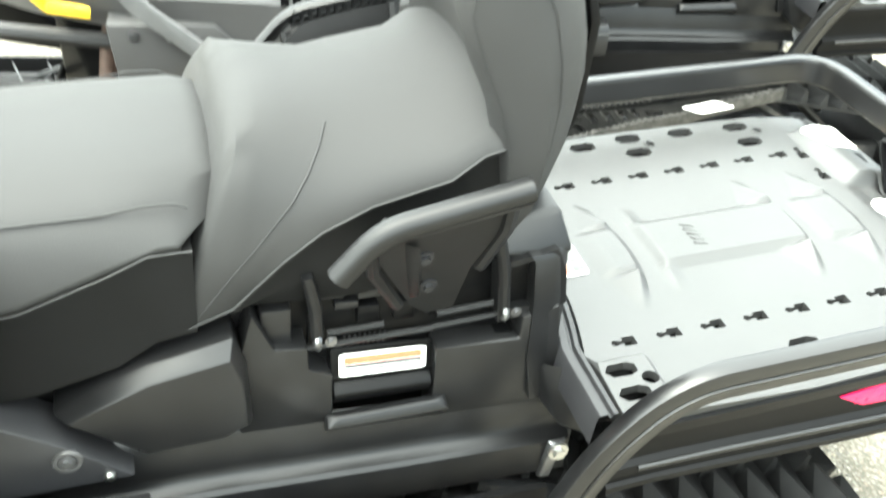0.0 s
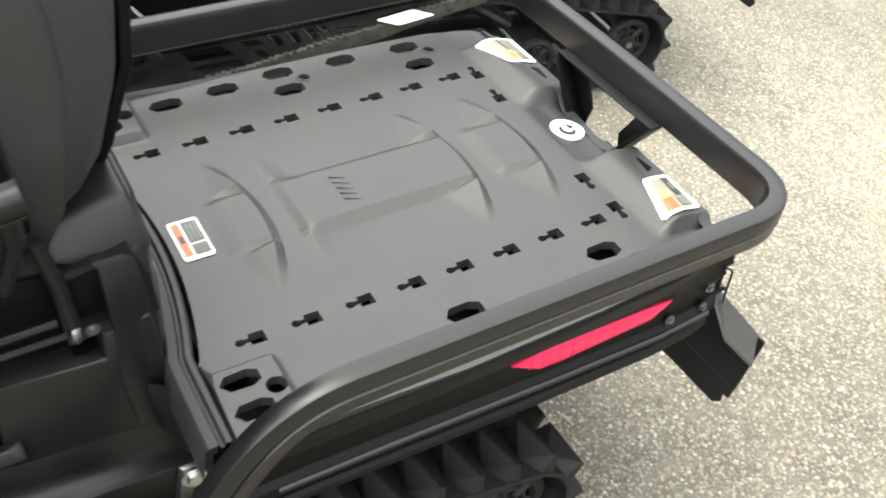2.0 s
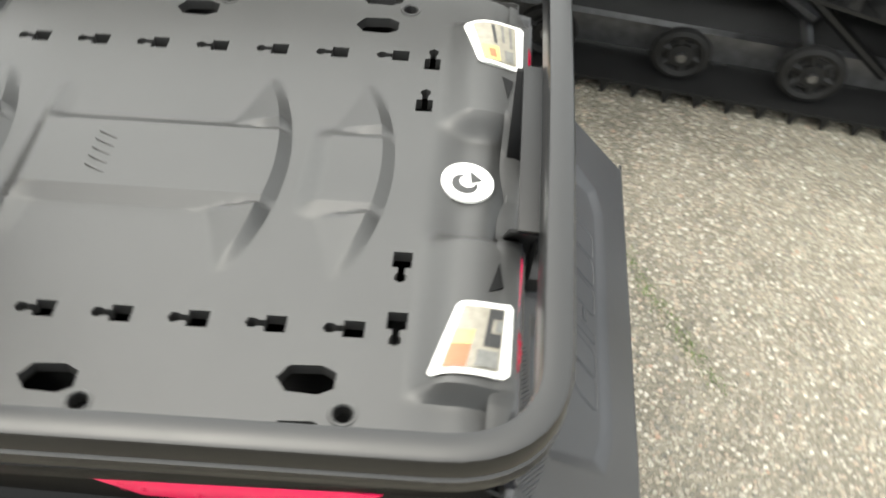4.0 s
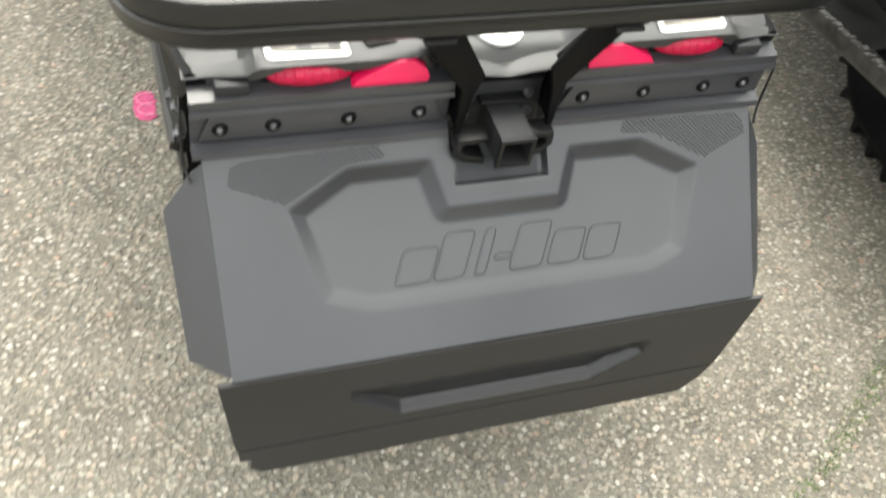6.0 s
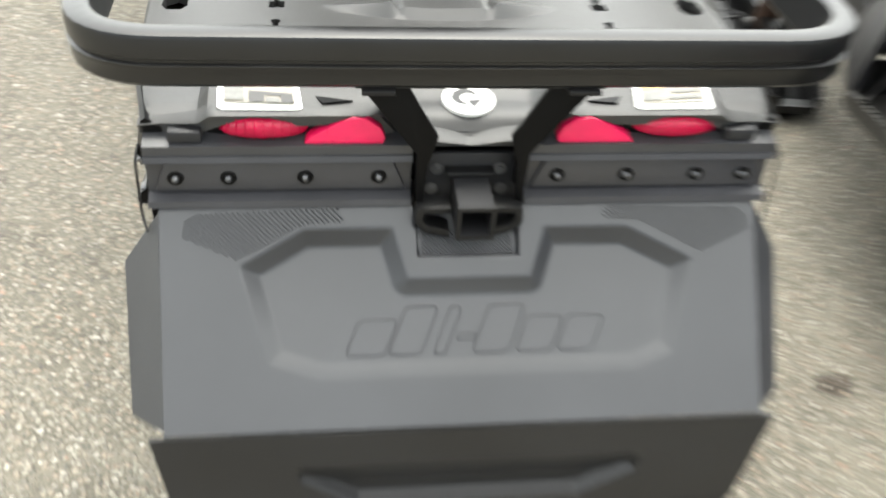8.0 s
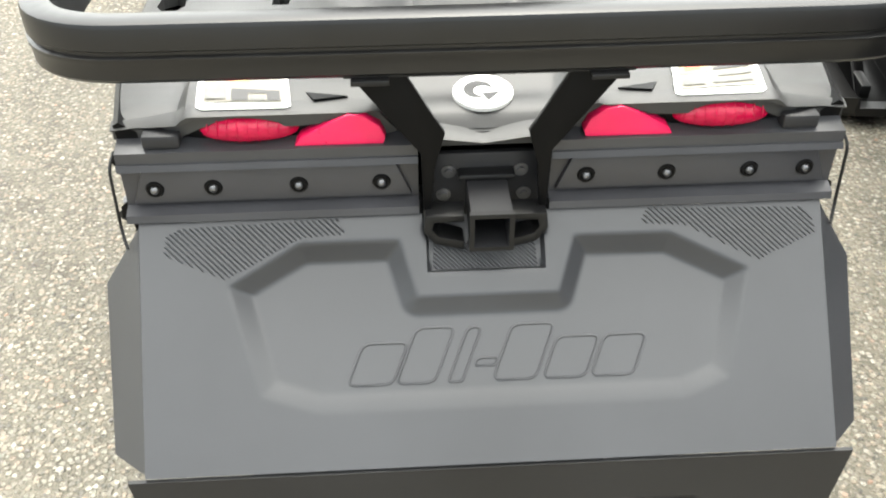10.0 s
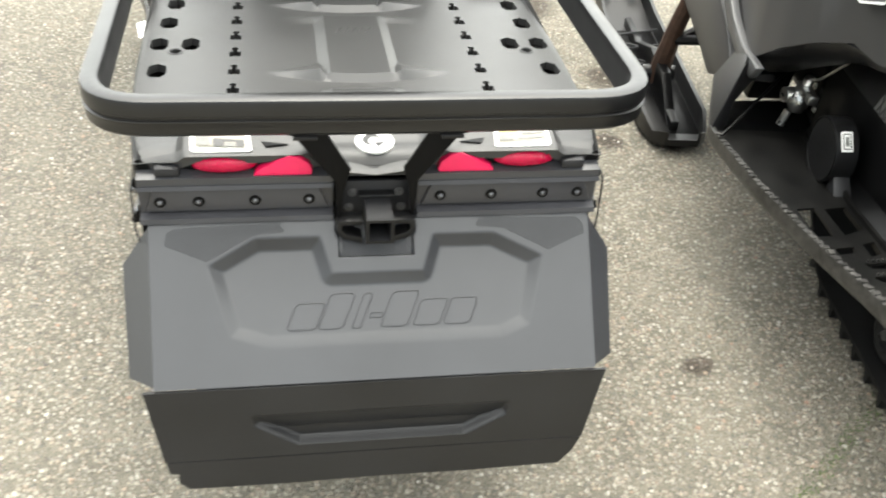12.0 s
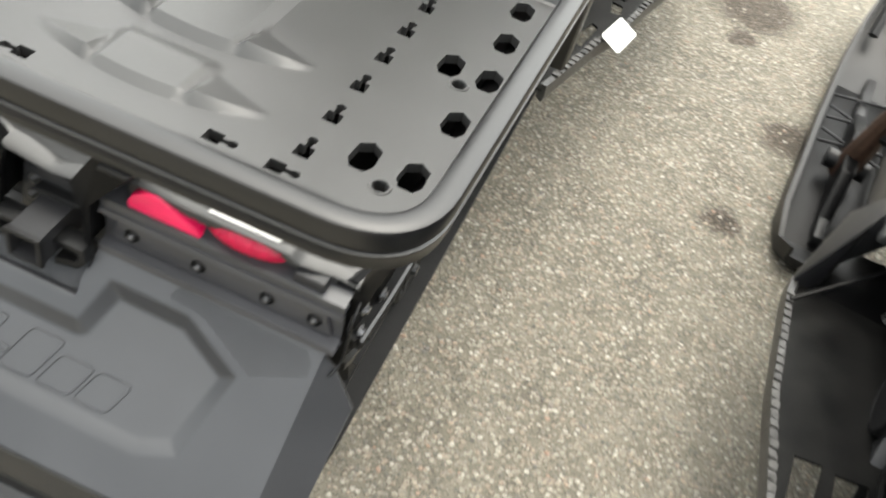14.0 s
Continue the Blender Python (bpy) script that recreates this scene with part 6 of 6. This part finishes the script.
def paint_mark():
    """A sprayed dash on the asphalt: an uneven patch with a curled stroke over it."""
    rng = np.random.default_rng(3)
    b = bmesh.new()
    n = 40
    rim = [(math.cos(2 * math.pi * i / n), math.sin(2 * math.pi * i / n)) for i in range(n)]
    rim = [(0.021 * math.copysign(abs(c) ** 0.6, c) * rng.uniform(0.85, 1.12), 0.040 * math.copysign(abs(d) ** 0.6, d) * rng.uniform(0.9, 1.08)) for c, d in rim]
    low, top = [[b.verts.new((-0.341 + x * k, -0.028 + y * k, z)) for x, y in rim] for k, z in ((1.0, -0.0004), (0.97, 0.0016))]
    for i in range(n):
        b.faces.new((low[i], low[(i + 1) % n], top[(i + 1) % n], top[i]))
    b.faces.new(top)
    mark = tagged(part("paint_mark", b, PINK, smooth=False), "faded pink spray-paint mark on the asphalt", "paint mark")
    line = [(-0.341 + 0.014 * math.sin(0.55 * i), -0.060 + 0.0025 * i + 0.008 * math.cos(0.55 * i), 0.0012) for i in range(27)]
    part("paint_stroke", tube(line, 0.0022, 6), PALEPINK, mark)


paint_mark()
